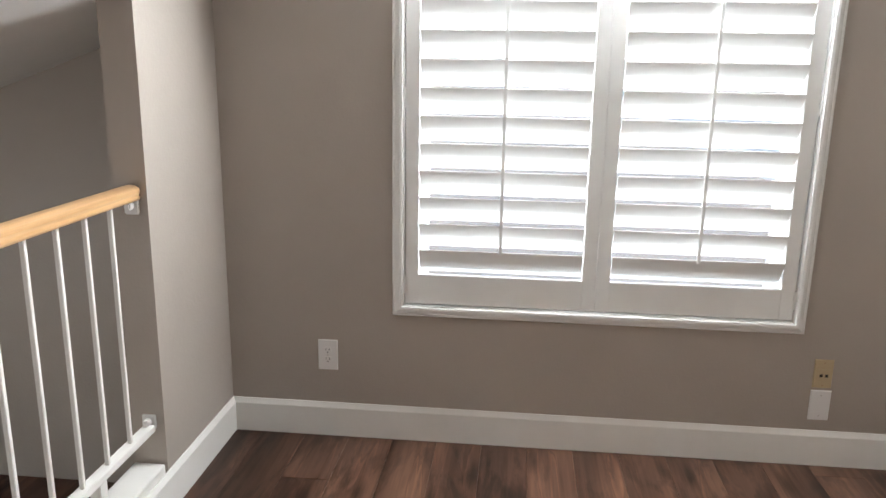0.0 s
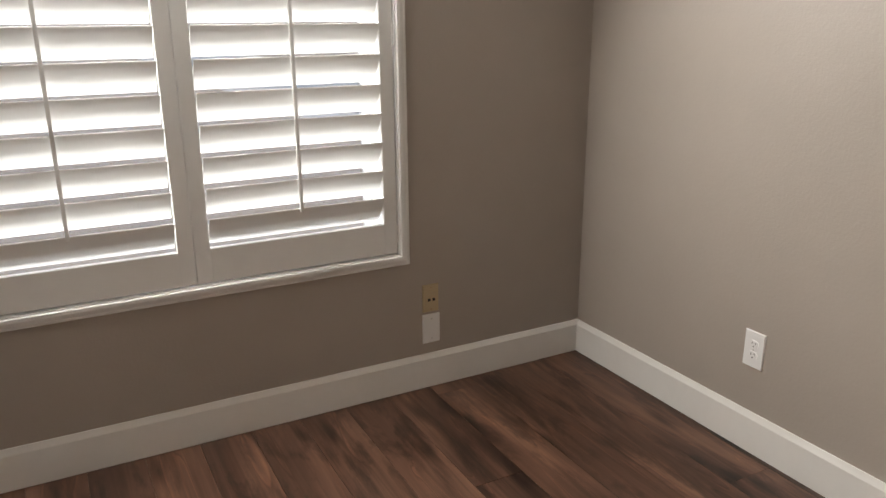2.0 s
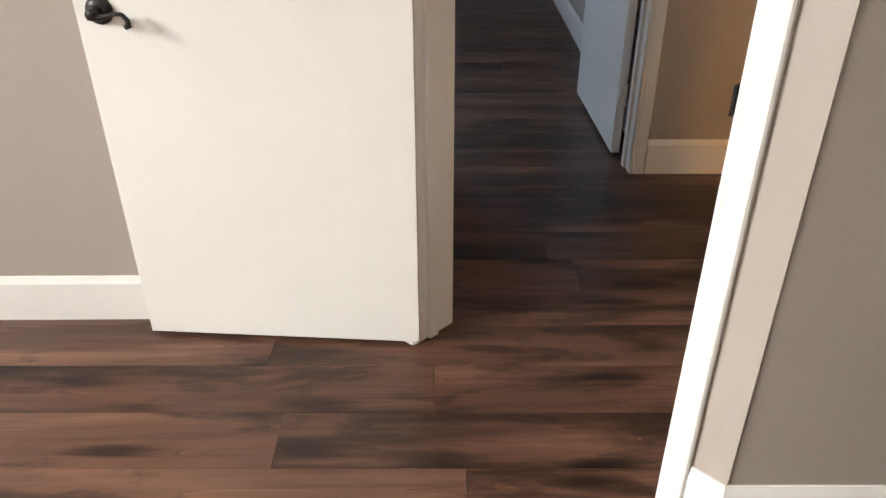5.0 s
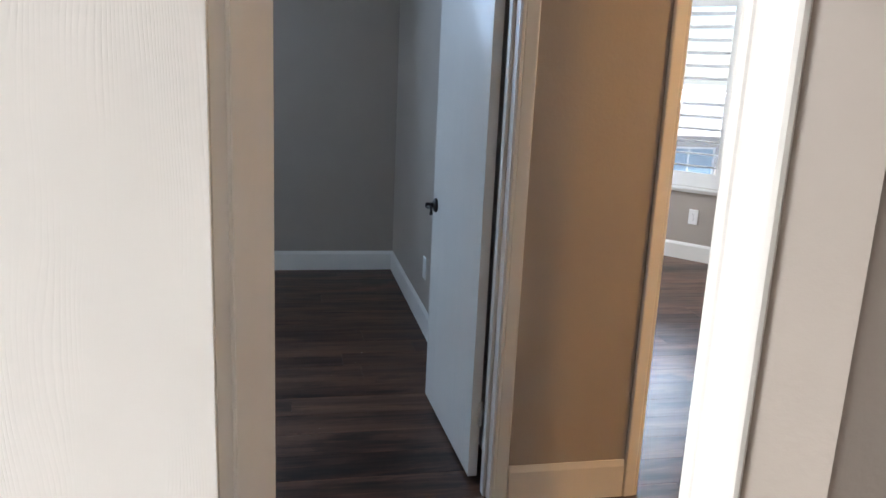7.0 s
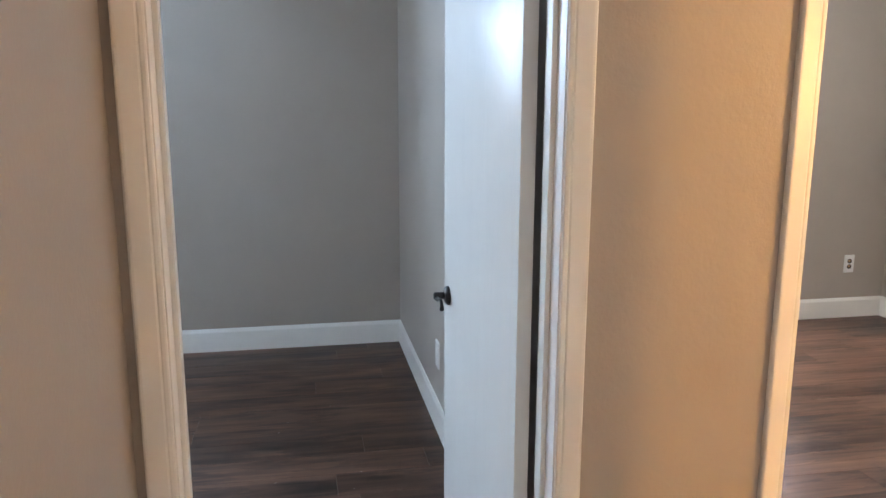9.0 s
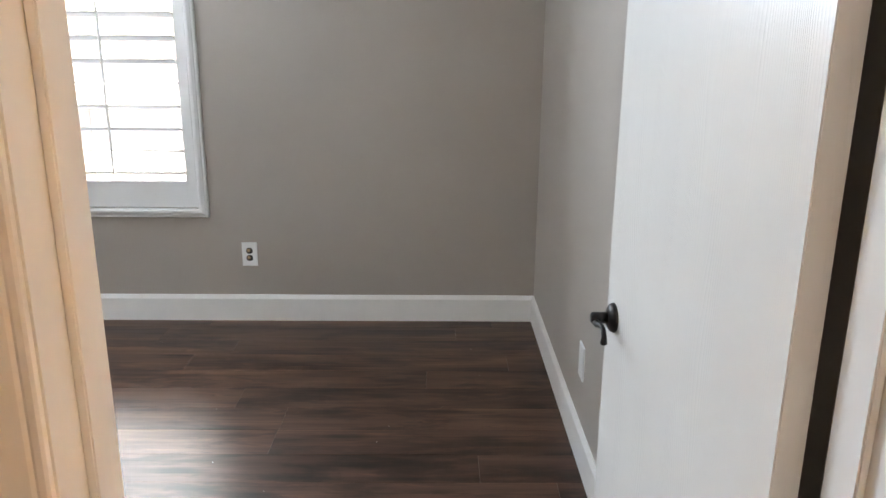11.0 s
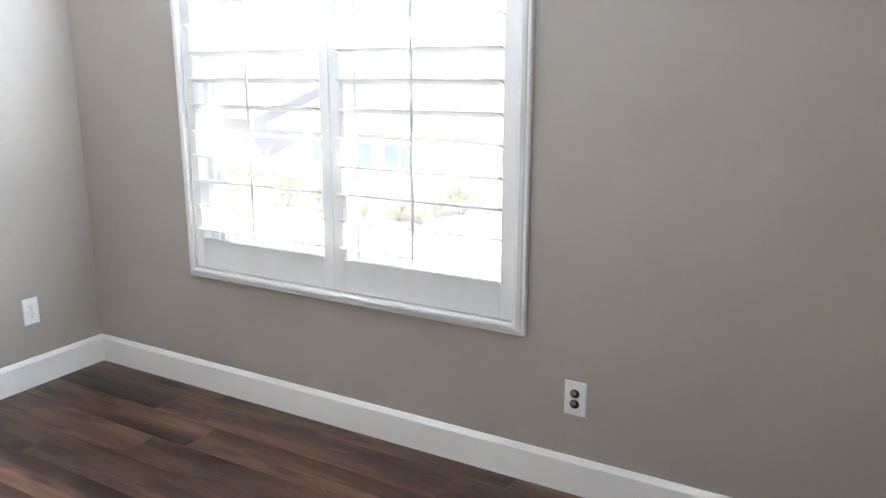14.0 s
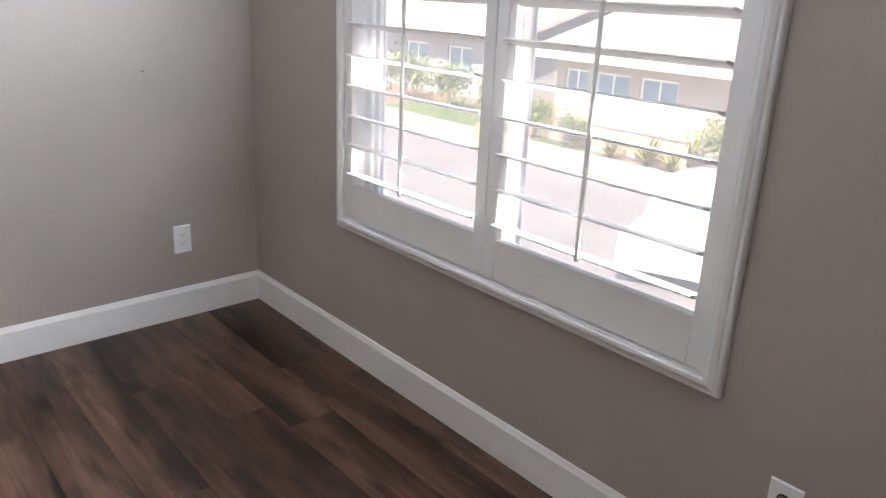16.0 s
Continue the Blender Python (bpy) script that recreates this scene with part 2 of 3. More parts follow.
M_BLUEGLASS = material("far_window_glass", (0.16, 0.27, 0.36), 0.12)
M_CARPAINT = material("white_car_paint", (0.75, 0.77, 0.80), 0.25, 0.0)
M_TYRE = material("tyre_rubber", (0.02, 0.02, 0.02), 0.8)


# ---- mesh helpers ----
def mesh_ob(name, bm, ma, smooth=False):
    bmesh.ops.recalc_face_normals(bm, faces=bm.faces)
    me = bpy.data.meshes.new(name)
    bm.to_mesh(me)
    bm.free()
    me.materials.append(ma)
    if smooth:
        for p in me.polygons:
            p.use_smooth = True
    return new(name, me)


def part(name, bm, ma, parent, label="", smooth=False):
    ob = mesh_ob(name, bm, ma, smooth)
    ob.parent = parent
    if label:
        tagged(ob, label)
    return ob


def structure(name, bm, ma, label=""):
    return tagged(mesh_ob(name, bm, ma), label, kind="structure")


def empty(name, x=0.0, y=0.0, z=0.0, turn=0.0):
    ob = new(name)
    ob.matrix_world = pose(x, y, z, 0, 0, turn)
    return ob


def box(bm, x0, x1, y0, y1, z0, z1, bevel=0.0, m=None):
    made = bmesh.ops.create_cube(bm, size=1)["verts"]
    for v in made:
        v.co = ((x0 + x1) / 2 + v.co.x * (x1 - x0), (y0 + y1) / 2 + v.co.y * (y1 - y0), (z0 + z1) / 2 + v.co.z * (z1 - z0))
    if bevel:
        edges = list({e for v in made for e in v.link_edges})
        made = list({v for f in bmesh.ops.bevel(bm, geom=edges, offset=bevel, segments=2, affect="EDGES")["faces"] for v in f.verts} | {v for v in made if v.is_valid})
    if m is not None:
        for v in made:
            v.co = m @ v.co
    return bm


def boxes(*rows, bevel=0.0, m=None):
    bm = bmesh.new()
    for r in rows:
        box(bm, *r, bevel=bevel, m=m)
    return bm


def prism(pts, z0, z1):
    """An upright prism over a plan outline."""
    bm = bmesh.new()
    lo = [bm.verts.new((x, y, z0)) for x, y in pts]
    hi = [bm.verts.new((x, y, z1)) for x, y in pts]
    bm.faces.new(lo)
    bm.faces.new(hi)
    for i in range(len(pts)):
        j = (i + 1) % len(pts)
        bm.faces.new((lo[i], lo[j], hi[j], hi[i]))
    return bm


def run(profile, p0, p1, side, out, bm=None, cut0=0.0, cut1=0.0, mitre=0.0):
    """A moulding: profile points (a along side, b along out) swept from p0 to p1. cut: mitre, metres of length for each metre of b; mitre: the same for a."""
    bm = bm or bmesh.new()
    p0, p1, side, out = Vector(p0), Vector(p1), Vector(side), Vector(out)
    d = (p1 - p0).normalized()
    ends = []
    for p, cut, m in ((p0, cut0, mitre), (p1, cut1, -mitre)):
        ends.append([bm.verts.new(p + side * a + out * b + d * (cut * b + m * a)) for a, b in profile])
    n = len(profile)
    bm.faces.new(ends[0])
    bm.faces.new(ends[1])
    for i in range(n):
        j = (i + 1) % n
        bm.faces.new((ends[0][i], ends[0][j], ends[1][j], ends[1][i]))
    return bm


def tube(path, radii, sides=12, bm=None):
    """A round bar along path; radii: one for each point."""
    bm = bm or bmesh.new()
    path = [Vector(p) for p in path]
    rings = []
    for i, p in enumerate(path):
        d = (path[min(i + 1, len(path) - 1)] - path[max(i - 1, 0)]).normalized()
        u = d.orthogonal().normalized() if i == 0 else (u - d * u.dot(d)).normalized()
        w = d.cross(u)
        rings.append([bm.verts.new(p + (u * math.cos(2 * math.pi * k / sides) + w * math.sin(2 * math.pi * k / sides)) * radii[i]) for k in range(sides)])
    for a, b in zip(rings, rings[1:]):
        for k in range(sides):
            j = (k + 1) % sides
            bm.faces.new((a[k], a[j], b[j], b[k]))
    bm.faces.new(rings[0])
    bm.faces.new(rings[-1])
    return bm


# ---- large structure ----
CEIL = 2.60
NORTH, EAST = 2.80, 2.00
BX, BN, BS = 6.222, 3.08, -1.034
HX0, HX1 = 3.005, 3.13
HN, WX = -0.097, 1.262

structure("wall_north", boxes((-3.3, -0.31, NORTH, 2.95, -3.2, CEIL), (1.13, 2.145, NORTH, 2.95, -0.1, CEIL), (-0.31, 1.13, NORTH, 2.95, -3.2, 0.58), (-0.31, 1.13, NORTH, 2.95, 2.02, CEIL)), M_WALL, "taupe painted loft wall with a window opening")
structure("wall_east", prism([(EAST, NORTH), (2.028, 0.007), (2.143, 0.007), (2.143, NORTH)], -0.1, CEIL), M_WALL, "taupe painted loft wall behind the open door")
structure("wall_stub", boxes((-1.136, -1.026, 2.204, NORTH, -0.3, CEIL)), M_WALL, "taupe painted wall end beside the stair railing")
structure("wall_south_loft", boxes((-3.3, 1.385, -3.35, -3.2, -3.2, CEIL)), M_WALL)
# opening is an addition, made for the stairwell fill
structure("wall_west_stairs", boxes((-3.45, -3.3, -3.35, -1.0, -3.2, CEIL), (-3.45, -3.3, 1.4, 2.95, -3.2, CEIL), (-3.45, -3.3, -1.0, 1.4, -3.2, -0.35), (-3.45, -3.3, -1.0, 1.4, 0.72, CEIL)), M_WALL)
structure("wall_above_railing", boxes((-1.136, -1.026, -3.2, 2.204, 1.68, CEIL)), M_WALL)
structure("wall_hall_west", prism([(WX, -0.7595), (WX, -3.35), (1.385, -3.35), (1.385, -0.836)], -0.1, CEIL), M_WALL, "taupe painted wall beside the angled doorway")
structure("wall_hall_north", boxes((2.12, HX0, HN, 0.006, -0.1, CEIL)), M_WALL, "taupe painted end wall of the hall")
structure("wall_bedroom_west", boxes((HX0, HX1, -0.156, BN + 0.1, -0.1, CEIL), (HX0, HX1, -1.488, -0.969, -0.1, CEIL), (HX0, HX1, -0.969, -0.156, 2.06, CEIL),
          (HX0, HX1, -2.373, -1.488, 2.06, CEIL), (HX0, HX1, -4.85, -2.373, -0.1, CEIL)), M_WALL, "taupe painted hall wall with two doorways")
structure("wall_bedroom_south", boxes((HX1, 7.2, BS - 0.12, BS, -0.1, CEIL)), M_WALL, "taupe painted bedroom wall behind the door")
structure("wall_bedroom_north", prism([(BX, BN), (HX1, BN - 0.131), (HX1, BN + 0.1), (6.36, BN + 0.1), (6.36, BN)], -0.1, CEIL), M_WALL, "taupe painted bedroom side wall")
structure("wall_bedroom_east", boxes((BX, 6.36, BS, 0.705, -0.1, CEIL), (BX, 6.36, 2.293, BN, -0.1, CEIL), (BX, 6.36, 0.705, 2.293, -0.1, 0.612), (BX, 6.36, 0.705, 2.293, 2.08, CEIL)), M_WALL, "taupe painted bedroom wall with a window opening")
structure("wall_main_bedroom_south", boxes((HX1, 6.33, -4.65, -4.53, -0.1, CEIL)), M_WALL, "taupe painted main bedroom wall")
structure("wall_main_bedroom_east", boxes((6.206, 6.33, -4.53, -3.835, -0.1, CEIL)), M_WALL, "taupe painted main bedroom wall beside the bay")
structure("wall_hall_south", boxes((1.385, HX0, -4.85, -4.73, -0.1, CEIL)), M_WALL)
# added unseen room whose lamp and edge shape the hall wall's warm light
structure("wall_added_room_west", boxes((-1.72, -1.6, -6.92, -3.35, -0.1, CEIL)), M_WALL)
structure("wall_added_room_south", boxes((-1.6, 1.5, -6.92, -6.8, -0.1, CEIL)), M_WALL)
structure("wall_added_room_east", boxes((1.385, 1.5, -6.8, -4.85, -0.1, CEIL)), M_WALL)
structure("ceiling_added_room", boxes((-1.72, 1.5, -6.92, -4.85, CEIL, CEIL + 0.1)), M_CEIL, "plain white painted ceiling")
structure("floor_side_room", boxes((-1.6, 1.385, -6.8, -4.73, -0.12, 0.0), (-1.6, -1.026, -4.73, -3.35, -0.12, 0.0)), M_FLOOR, "dark walnut floor of the unseen room added off the hall")

# angled wall with the loft doorway: its face runs from (2.0, -0.065) to (1.27, -0.795)
S = math.sqrt(0.5)
DIAG = Matrix(((-S, S, 0, 1.890), (-S, -S, 0, -0.131), (0, 0, 1, 0), (0, 0, 0, 1)))   # x along the wall, y into the hall
structure("wall_angled", boxes((-0.190, -0.02, 0, 0.140, -0.1, CEIL), (0.775, 0.892, 0, 0.140, -0.1, CEIL), (-0.02, 0.775, 0, 0.140, 2.06, CEIL), m=DIAG), M_WALL, "taupe painted angled wall around the loft doorway")
# angled bay wall of the main bedroom, from its corner outwards
BAY = pose(6.206, -3.835, 0, 0, 0, 40)
structure("wall_bay", boxes((0, 0.10, -0.12, 0, -0.1, CEIL), (0.98, 1.15, -0.12, 0, -0.1, CEIL), (0.10, 0.98, -0.12, 0, -0.1, 0.63), (0.10, 0.98, -0.12, 0, 2.16, CEIL), m=BAY), M_WALL, "taupe painted bay wall with a tall window opening")
# unseen front of the bay; its opening is added for the fill
structure("wall_bay_front", boxes((7.085, 7.2, -3.10, -3.0, -0.1, CEIL), (7.085, 7.2, -1.4, -1.154, -0.1, CEIL), (7.085, 7.2, -3.0, -1.4, -0.1, 0.63), (7.085, 7.2, -3.0, -1.4, 2.16, CEIL)), M_WALL)

structure("ceiling", boxes((-1.72, 7.25, -4.85, 3.2, CEIL, CEIL + 0.1)), M_CEIL, "plain white painted ceiling")
slope = prism([(-3.45, -3.35), (-1.136, -3.35), (-1.136, 2.95), (-3.45, 2.95)], 0, 0.1)
for v in slope.verts:
    v.co.z += 1.365 + 0.37 * (v.co.x + 1.895)
structure("ceiling_stairs", slope, M_CEIL, "sloping white painted ceiling above the stairs")
structure("floor_stairs", boxes((-3.3, -1.136, 1.9, NORTH, -0.42, -0.295), (-3.3, -1.136, -3.2, 1.9, -0.62, -0.48)), M_FLOOR, "dark walnut landing below the loft")
curb = structure("stair_curb", boxes((-1.136, -1.030, -3.2, 2.195, -0.3, 0.172), bevel=0.003), M_TRIM, "white painted curb under the railing")

# ---- trim ----
BASE = [(0, 0), (0, 0.0125), (0.121, 0.0125), (0.124, 0.0115), (0.131, 0.0085), (0.139, 0.0055), (0.143, 0.004), (0.143, 0)]


def baseboard(p0, p1, out, cut0=0.0, cut1=0.0):
    bm = run(BASE, (*p0, 0.0), (*p1, 0.0), (0, 0, 1), (*out, 0), cut0=cut0, cut1=cut1)
    return structure("baseboard", bm, M_TRIM, "tall white painted baseboard with a moulded top")


baseboard((-1.026, NORTH), (EAST, NORTH), (0, -1), 1, -1)
baseboard((EAST, NORTH), (2.028, 0.02), (-1, -0.01), 1, 0)
baseboard((-1.026, -3.2), (-1.026, NORTH), (1, 0), 0, -1)
baseboard((1.890 - S * 0.818, -0.131 - S * 0.818), (WX, -0.759), (-S, S), 0, 0.414)
baseboard((WX, -0.759), (WX, -3.2), (-1, 0), -0.414, 0)
baseboard((HX0, -1.012), (HX0, -1.444), (-1, 0))
baseboard((2.13, HN), (HX0, HN), (0, -1))
baseboard((BX, BS), (BX, BN), (-1, 0), 1, -1)
baseboard((HX1 + 0.09, BS), (BX, BS), (0, 1), 0, -1)
baseboard((HX1, BN - 0.131), (BX, BN), (0.0424, -0.9991), 0, -1)
baseboard((HX1, -0.12), (HX1, BN), (1, 0), 0, -1)
baseboard((6.206, -3.835), (6.206, -4.53), (-1, 0), 0.36, -1)
baseboard((HX1, -4.53), (6.206, -4.53), (0, 1), 0, -1)
bay_dir = Vector((math.cos(radians(40)), math.sin(radians(40))))
baseboard((6.206, -3.835), (6.206 + 1.1 * bay_dir.x, -3.835 + 1.1 * bay_dir.y), (-bay_dir.y, bay_dir.x), -0.36, 0)
baseboard((HX1, BS - 0.12), (7.085, BS - 0.12), (0, -1))

CASE = [(0, 0), (0, 0.008), (0.003, 0.010), (0.009, 0.0105), (0.012, 0.0095), (0.016, 0.0115), (0.048, 0.0145), (0.053, 0.0140), (0.057, 0.010), (0.057, 0)]


def doorway(name, m, width, depth, label, stop=0.05):
    """A lined doorway; in m's frame x runs along the clear opening from 0 to width, y through the wall from 0 to depth."""
    top = 2.04
    frame_ob = tagged(empty(name), label, kind="structure")
    for x0, x1 in ((-0.02, 0), (width, width + 0.02)):
        part("jamb", boxes((x0, x1, -0.001, depth + 0.001, 0, top), m=m), M_TRIM, frame_ob)
    part("head_jamb", boxes((-0.02, width + 0.02, -0.001, depth + 0.001, top, top + 0.02), m=m), M_TRIM, frame_ob)
    for x0, x1 in ((0, 0.011), (width - 0.011, width)):
        part("door_stop", boxes((x0, x1, stop, stop + 0.034, 0, top), bevel=0.002, m=m), M_TRIM, frame_ob)
    part("door_stop", boxes((0.011, width - 0.011, stop, stop + 0.034, top - 0.011, top), m=m), M_TRIM, frame_ob)
    r = m.to_3x3()
    for face, out in ((0, -1), (depth, 1)):
        o = r @ Vector((0, out, 0))
        for x, side in ((-0.003, -1), (width + 0.003, 1)):
            part("casing", run(CASE, m @ Vector((x, face, 0)), m @ Vector((x, face, top + 0.005)), r @ Vector((side, 0, 0)), o), M_TRIM, frame_ob)
        part("head_casing", run(CASE, m @ Vector((-0.062, face, top + 0.005)), m @ Vector((width + 0.062, face, top + 0.005)), (0, 0, 1), o), M_TRIM, frame_ob)
    return frame_ob


loft_doorway = doorway("door_1", DIAG, 0.755, 0.140, "white painted casing of the angled loft doorway", 0.045)
part("strike_plate", boxes((0.7535, 0.7562, 0.006, 0.036, 0.862, 0.932), (0.7505, 0.7555, -0.012, 0.007, 0.872, 0.922), bevel=0.0005, m=DIAG), M_BRONZE, loft_doorway, "dark bronze strike plate")
HALL_B = Matrix(((0, 1, 0, HX0), (1, 0, 0, -0.949), (0, 0, 1, 0), (0, 0, 0, 1)))
doorway("door_2", HALL_B, 0.773, HX1 - HX0, "white painted casing of the bedroom doorway", 0.05)
HALL_C = Matrix(((0, 1, 0, HX0), (1, 0, 0, -2.353), (0, 0, 1, 0), (0, 0, 0, 1)))
doorway("door_3", HALL_C, 0.845, HX1 - HX0, "white painted casing of the main bedroom doorway", 0.05)


# ---- doors ----
def lever(door, x, z, way=-1):
    """A scrolled lever on the leaf's shown face (local y = 0), pointing along x by way."""
    rose = part("rose", tube([(x, 0, z), (x, 0.004, z), (x, 0.010, z), (x, 0.014, z), (x, 0.016, z)], [0.0310, 0.0310, 0.028, 0.021, 0.0135], 28), M_BRONZE, door, "dark oil-rubbed bronze rose", True)
    part("neck", tube([(x, 0.012, z), (x, 0.037, z), (x, 0.046, z), (x, 0.049, z)], [0.0125, 0.0125, 0.0125, 0.009], 16), M_BRONZE, rose, smooth=True)
    pts = [(-0.010, 0.000), (0.0, 0.001), (0.018, -0.001), (0.036, 0.0035), (0.054, 0.0085), (0.068, 0.007), (0.078, -0.005), (0.077, -0.017), (0.070, -0.020)]
    part("lever", tube([(x + way * u, 0.040, z - 0.006 + w) for u, w in pts], [0.007, 0.0085, 0.0072, 0.0056, 0.005, 0.0048, 0.0054, 0.0075, 0.006], 12), M_BRONZE, rose, smooth=True)


def hinge(door, x, y, z):
    part("hinge", tube([(x, y, z - 0.045), (x, y, z + 0.045)], [0.0075, 0.0075], 10, boxes((x - 0.016, x + 0.016, y, y + 0.003, z - 0.045, z + 0.045))), M_TRIM, door, "hinge painted over in white")


def door_leaf(label, x, y, turn):
    """A flush leaf hinged at (x, y); local x runs to the free edge, its shown face is local y = 0."""
    ob = tagged(empty("door", x, y, 0, turn), label, "door")
    part("leaf", boxes((0, 0.752, -0.035, 0, 0.014, 2.030), bevel=0.0015), M_DOOR, ob)
    part("latch_plate", boxes((0.7518, 0.7535, -0.030, -0.005, 0.865, 0.925), bevel=0.0005), M_BRONZE, ob, "dark bronze latch plate")
    return ob


loft_door = door_leaf("cream white flush door, open against the loft wall", 1.883, -0.141, 86.1)
lever(loft_door, 0.694, 0.897)
bed_door = door_leaf("white flush door, open along the bedroom wall", 3.171, -0.911, 2.1)
lever(bed_door, 0.691, 0.912)
for z in (0.27, 1.80):
    hinge(bed_door, -0.012, -0.030, z)


# ---- shutters and windows ----
LOUVER = [(-0.0445, 0.0024), (-0.030, 0.0046), (0, 0.0058), (0.030, 0.0046), (0.043, 0.0031), (0.0445, 0.0018), (0.0445, -0.0018), (0.043, -0.0031), (0.030, -0.0046), (0, -0.0058), (-0.030, -0.0046), (-0.0445, -0.0024)]
FRAME = [(0, -0.002), (0, 0.016), (0.004, 0.021), (0.012, 0.021), (0.016, 0.026), (0.028, 0.032), (0.038, 0.032), (0.042, 0.027), (0.047, 0.027), (0.047, -0.03), (0.040, -0.03), (0.040, -0.002)]


def shutter(label, m, width, bottom, top, rail, louver_z, pitch, count, tilt, panels=2, bare=0.05, chord=1.0):
    """A louvred shutter; in m's frame x runs along the wall, y out of it into the room, from the frame's lower corner at z = bottom."""
    ob = tagged(empty("plantation_shutter"), label, "shutter", "plantation shutters")
    ob.matrix_world = m
    up, across = Vector((0, 0, 1)), Vector((1, 0, 0))
    out = Vector((0, 1, 0))
    part("frame_bottom", run(FRAME, (0, 0, bottom), (width, 0, bottom), up, out, mitre=1), M_SHUT, ob)
    part("frame_top", run(FRAME, (0, 0, top), (width, 0, top), -up, out, mitre=1), M_SHUT, ob)
    part("frame_side", run(FRAME, (0, 0, bottom), (0, 0, top), across, out, mitre=1), M_SHUT, ob)
    part("frame_side", run(FRAME, (width, 0, bottom), (width, 0, top), -across, out, mitre=1), M_SHUT, ob)
    inner = 0.050
    pw = (width - 2 * inner - 0.0015 * (panels - 1)) / panels
    z0, z1 = bottom + 0.052, top - 0.052
    for i in range(panels):
        x0 = inner + i * (pw + 0.0015)
        x1 = x0 + pw
        stile = boxes((x0, x0 + bare, -0.012, 0.016, z0, z1), (x1 - bare, x1, -0.012, 0.016, z0, z1), bevel=0.002)
        box(stile, x0 + bare, x1 - bare, -0.0115, 0.0155, z0, rail, 0.002)
        box(stile, x0 + bare, x1 - bare, -0.0115, 0.0155, louver_z + pitch * (count - 1) + 0.062 * chord, z1, 0.002)
        panel = part("panel", stile, M_SHUT, ob)
        c, s = math.cos(radians(tilt)), math.sin(radians(tilt))
        shape = [(v * chord * c - w * s, v * chord * s + w * c) for v, w in LOUVER]      # y into the room, z up: the room-side edge stands higher
        first = None
        for k in range(count):
            if first is None:
                bm = bmesh.new()
                ends = [[bm.verts.new((x, y, z)) for y, z in shape] for x in (x0 + bare + 0.003, x1 - bare - 0.003)]
                for e in ends:
                    bm.faces.new(e)
                for a in range(len(shape)):
                    b = (a + 1) % len(shape)
                    bm.faces.new((ends[0][a], ends[0][b], ends[1][b], ends[1][a]))
                louver = first = part("louver", bm, M_SHUT, panel)
            else:
                louver = new("louver", first.data)
                louver.parent = panel
            louver.location.z = louver_z + pitch * k
        ry, rz = 0.0445 * chord * c + 0.006, 0.0445 * chord * s
        xm = (x0 + x1) / 2
        part("tilt_rod", boxes((xm - 0.006, xm + 0.006, ry - 0.005, ry + 0.006, louver_z + rz - 0.012, louver_z + pitch * (count - 1) + rz + 0.03), bevel=0.002), M_SHUT, panel)
        xh = x0 if i == 0 else x1
        for zh in (z0 + 0.075, z0 + 0.78, z1 - 0.12):
            part("hinge", boxes((xh - 0.009, xh + 0.004, 0.012, 0.019, zh - 0.036, zh + 0.036), bevel=0.001), M_SHUT, ob, "white hinge")
    return ob


def window(name, m, width, bottom, top, split=None):
    """A vinyl window set in the outer part of the wall; x along the wall, y into the room."""
    ob = tagged(empty(name), "white vinyl window behind the shutter", kind="structure")
    ob.matrix_world = m
    y0, y1, f = -0.135, -0.075, 0.045
    for row in ((0, width, bottom, bottom + f), (0, width, top - f, top), (0, f, bottom + f, top - f), (width - f, width, bottom + f, top - f)):
        part("window_frame", boxes((row[0], row[1], y0, y1, row[2], row[3]), bevel=0.003), M_VINYL, ob)
    for row in ((0, 0.006, bottom, top), (width - 0.006, width, bottom, top), (0.006, width - 0.006, bottom, bottom + 0.006), (0.006, width - 0.006, top - 0.006, top)):
        part("reveal", boxes((row[0], row[1], y1, -0.014, row[2], row[3])), M_VINYL, ob, "white lining of the window opening")
    edges = [f, width - f] if split is None else [f, split, width - f]
    for a, b in zip(edges, edges[1:]):
        yy = -0.105
        for row in ((a, b, bottom + f, bottom + f + 0.03), (a, b, top - f - 0.03, top - f), (a, a + 0.03, bottom + f + 0.03, top - f - 0.03), (b - 0.03, b, bottom + f + 0.03, top - f - 0.03)):
            part("sash", boxes((row[0], row[1], yy - 0.015, yy + 0.015, row[2], row[3]), bevel=0.002), M_VINYL, ob)
        pane = part("pane", boxes((a + 0.03, b - 0.03, yy - 0.002, yy + 0.002, bottom + f + 0.03, top - f - 0.03)), M_GLASS, ob)
        pane.visible_shadow = False
    return ob


TO_LOFT = Matrix(((-1, 0, 0, 1.181), (0, -1, 0, NORTH), (0, 0, 1, 0), (0, 0, 0, 1)))
shutter("white louvred shutter with slats tilted half shut", TO_LOFT, 1.542, 0.532, 2.07, 0.698, 0.754, 0.1003, 12, SHUTTER_TILT_A, chord=1.24)
window("window_1", Matrix(((-1, 0, 0, 1.13), (0, -1, 0, NORTH), (0, 0, 1, 0), (0, 0, 0, 1))), 1.44, 0.58, 2.02, 0.72)
TO_BED = Matrix(((0, -1, 0, BX), (1, 0, 0, 0.652), (0, 0, 1, 0), (0, 0, 0, 1)))
shutter("white louvred shutter with slats open to the street", TO_BED, 1.694, 0.564, 2.12, 0.748, 0.791, 0.1098, 11, SHUTTER_TILT_B)
window("window_2", Matrix(((0, -1, 0, BX), (1, 0, 0, 0.705), (0, 0, 1, 0), (0, 0, 0, 1))), 1.588, 0.612, 2.08, 0.79)
TO_BAY = BAY @ pose(0.091, 0, 0)
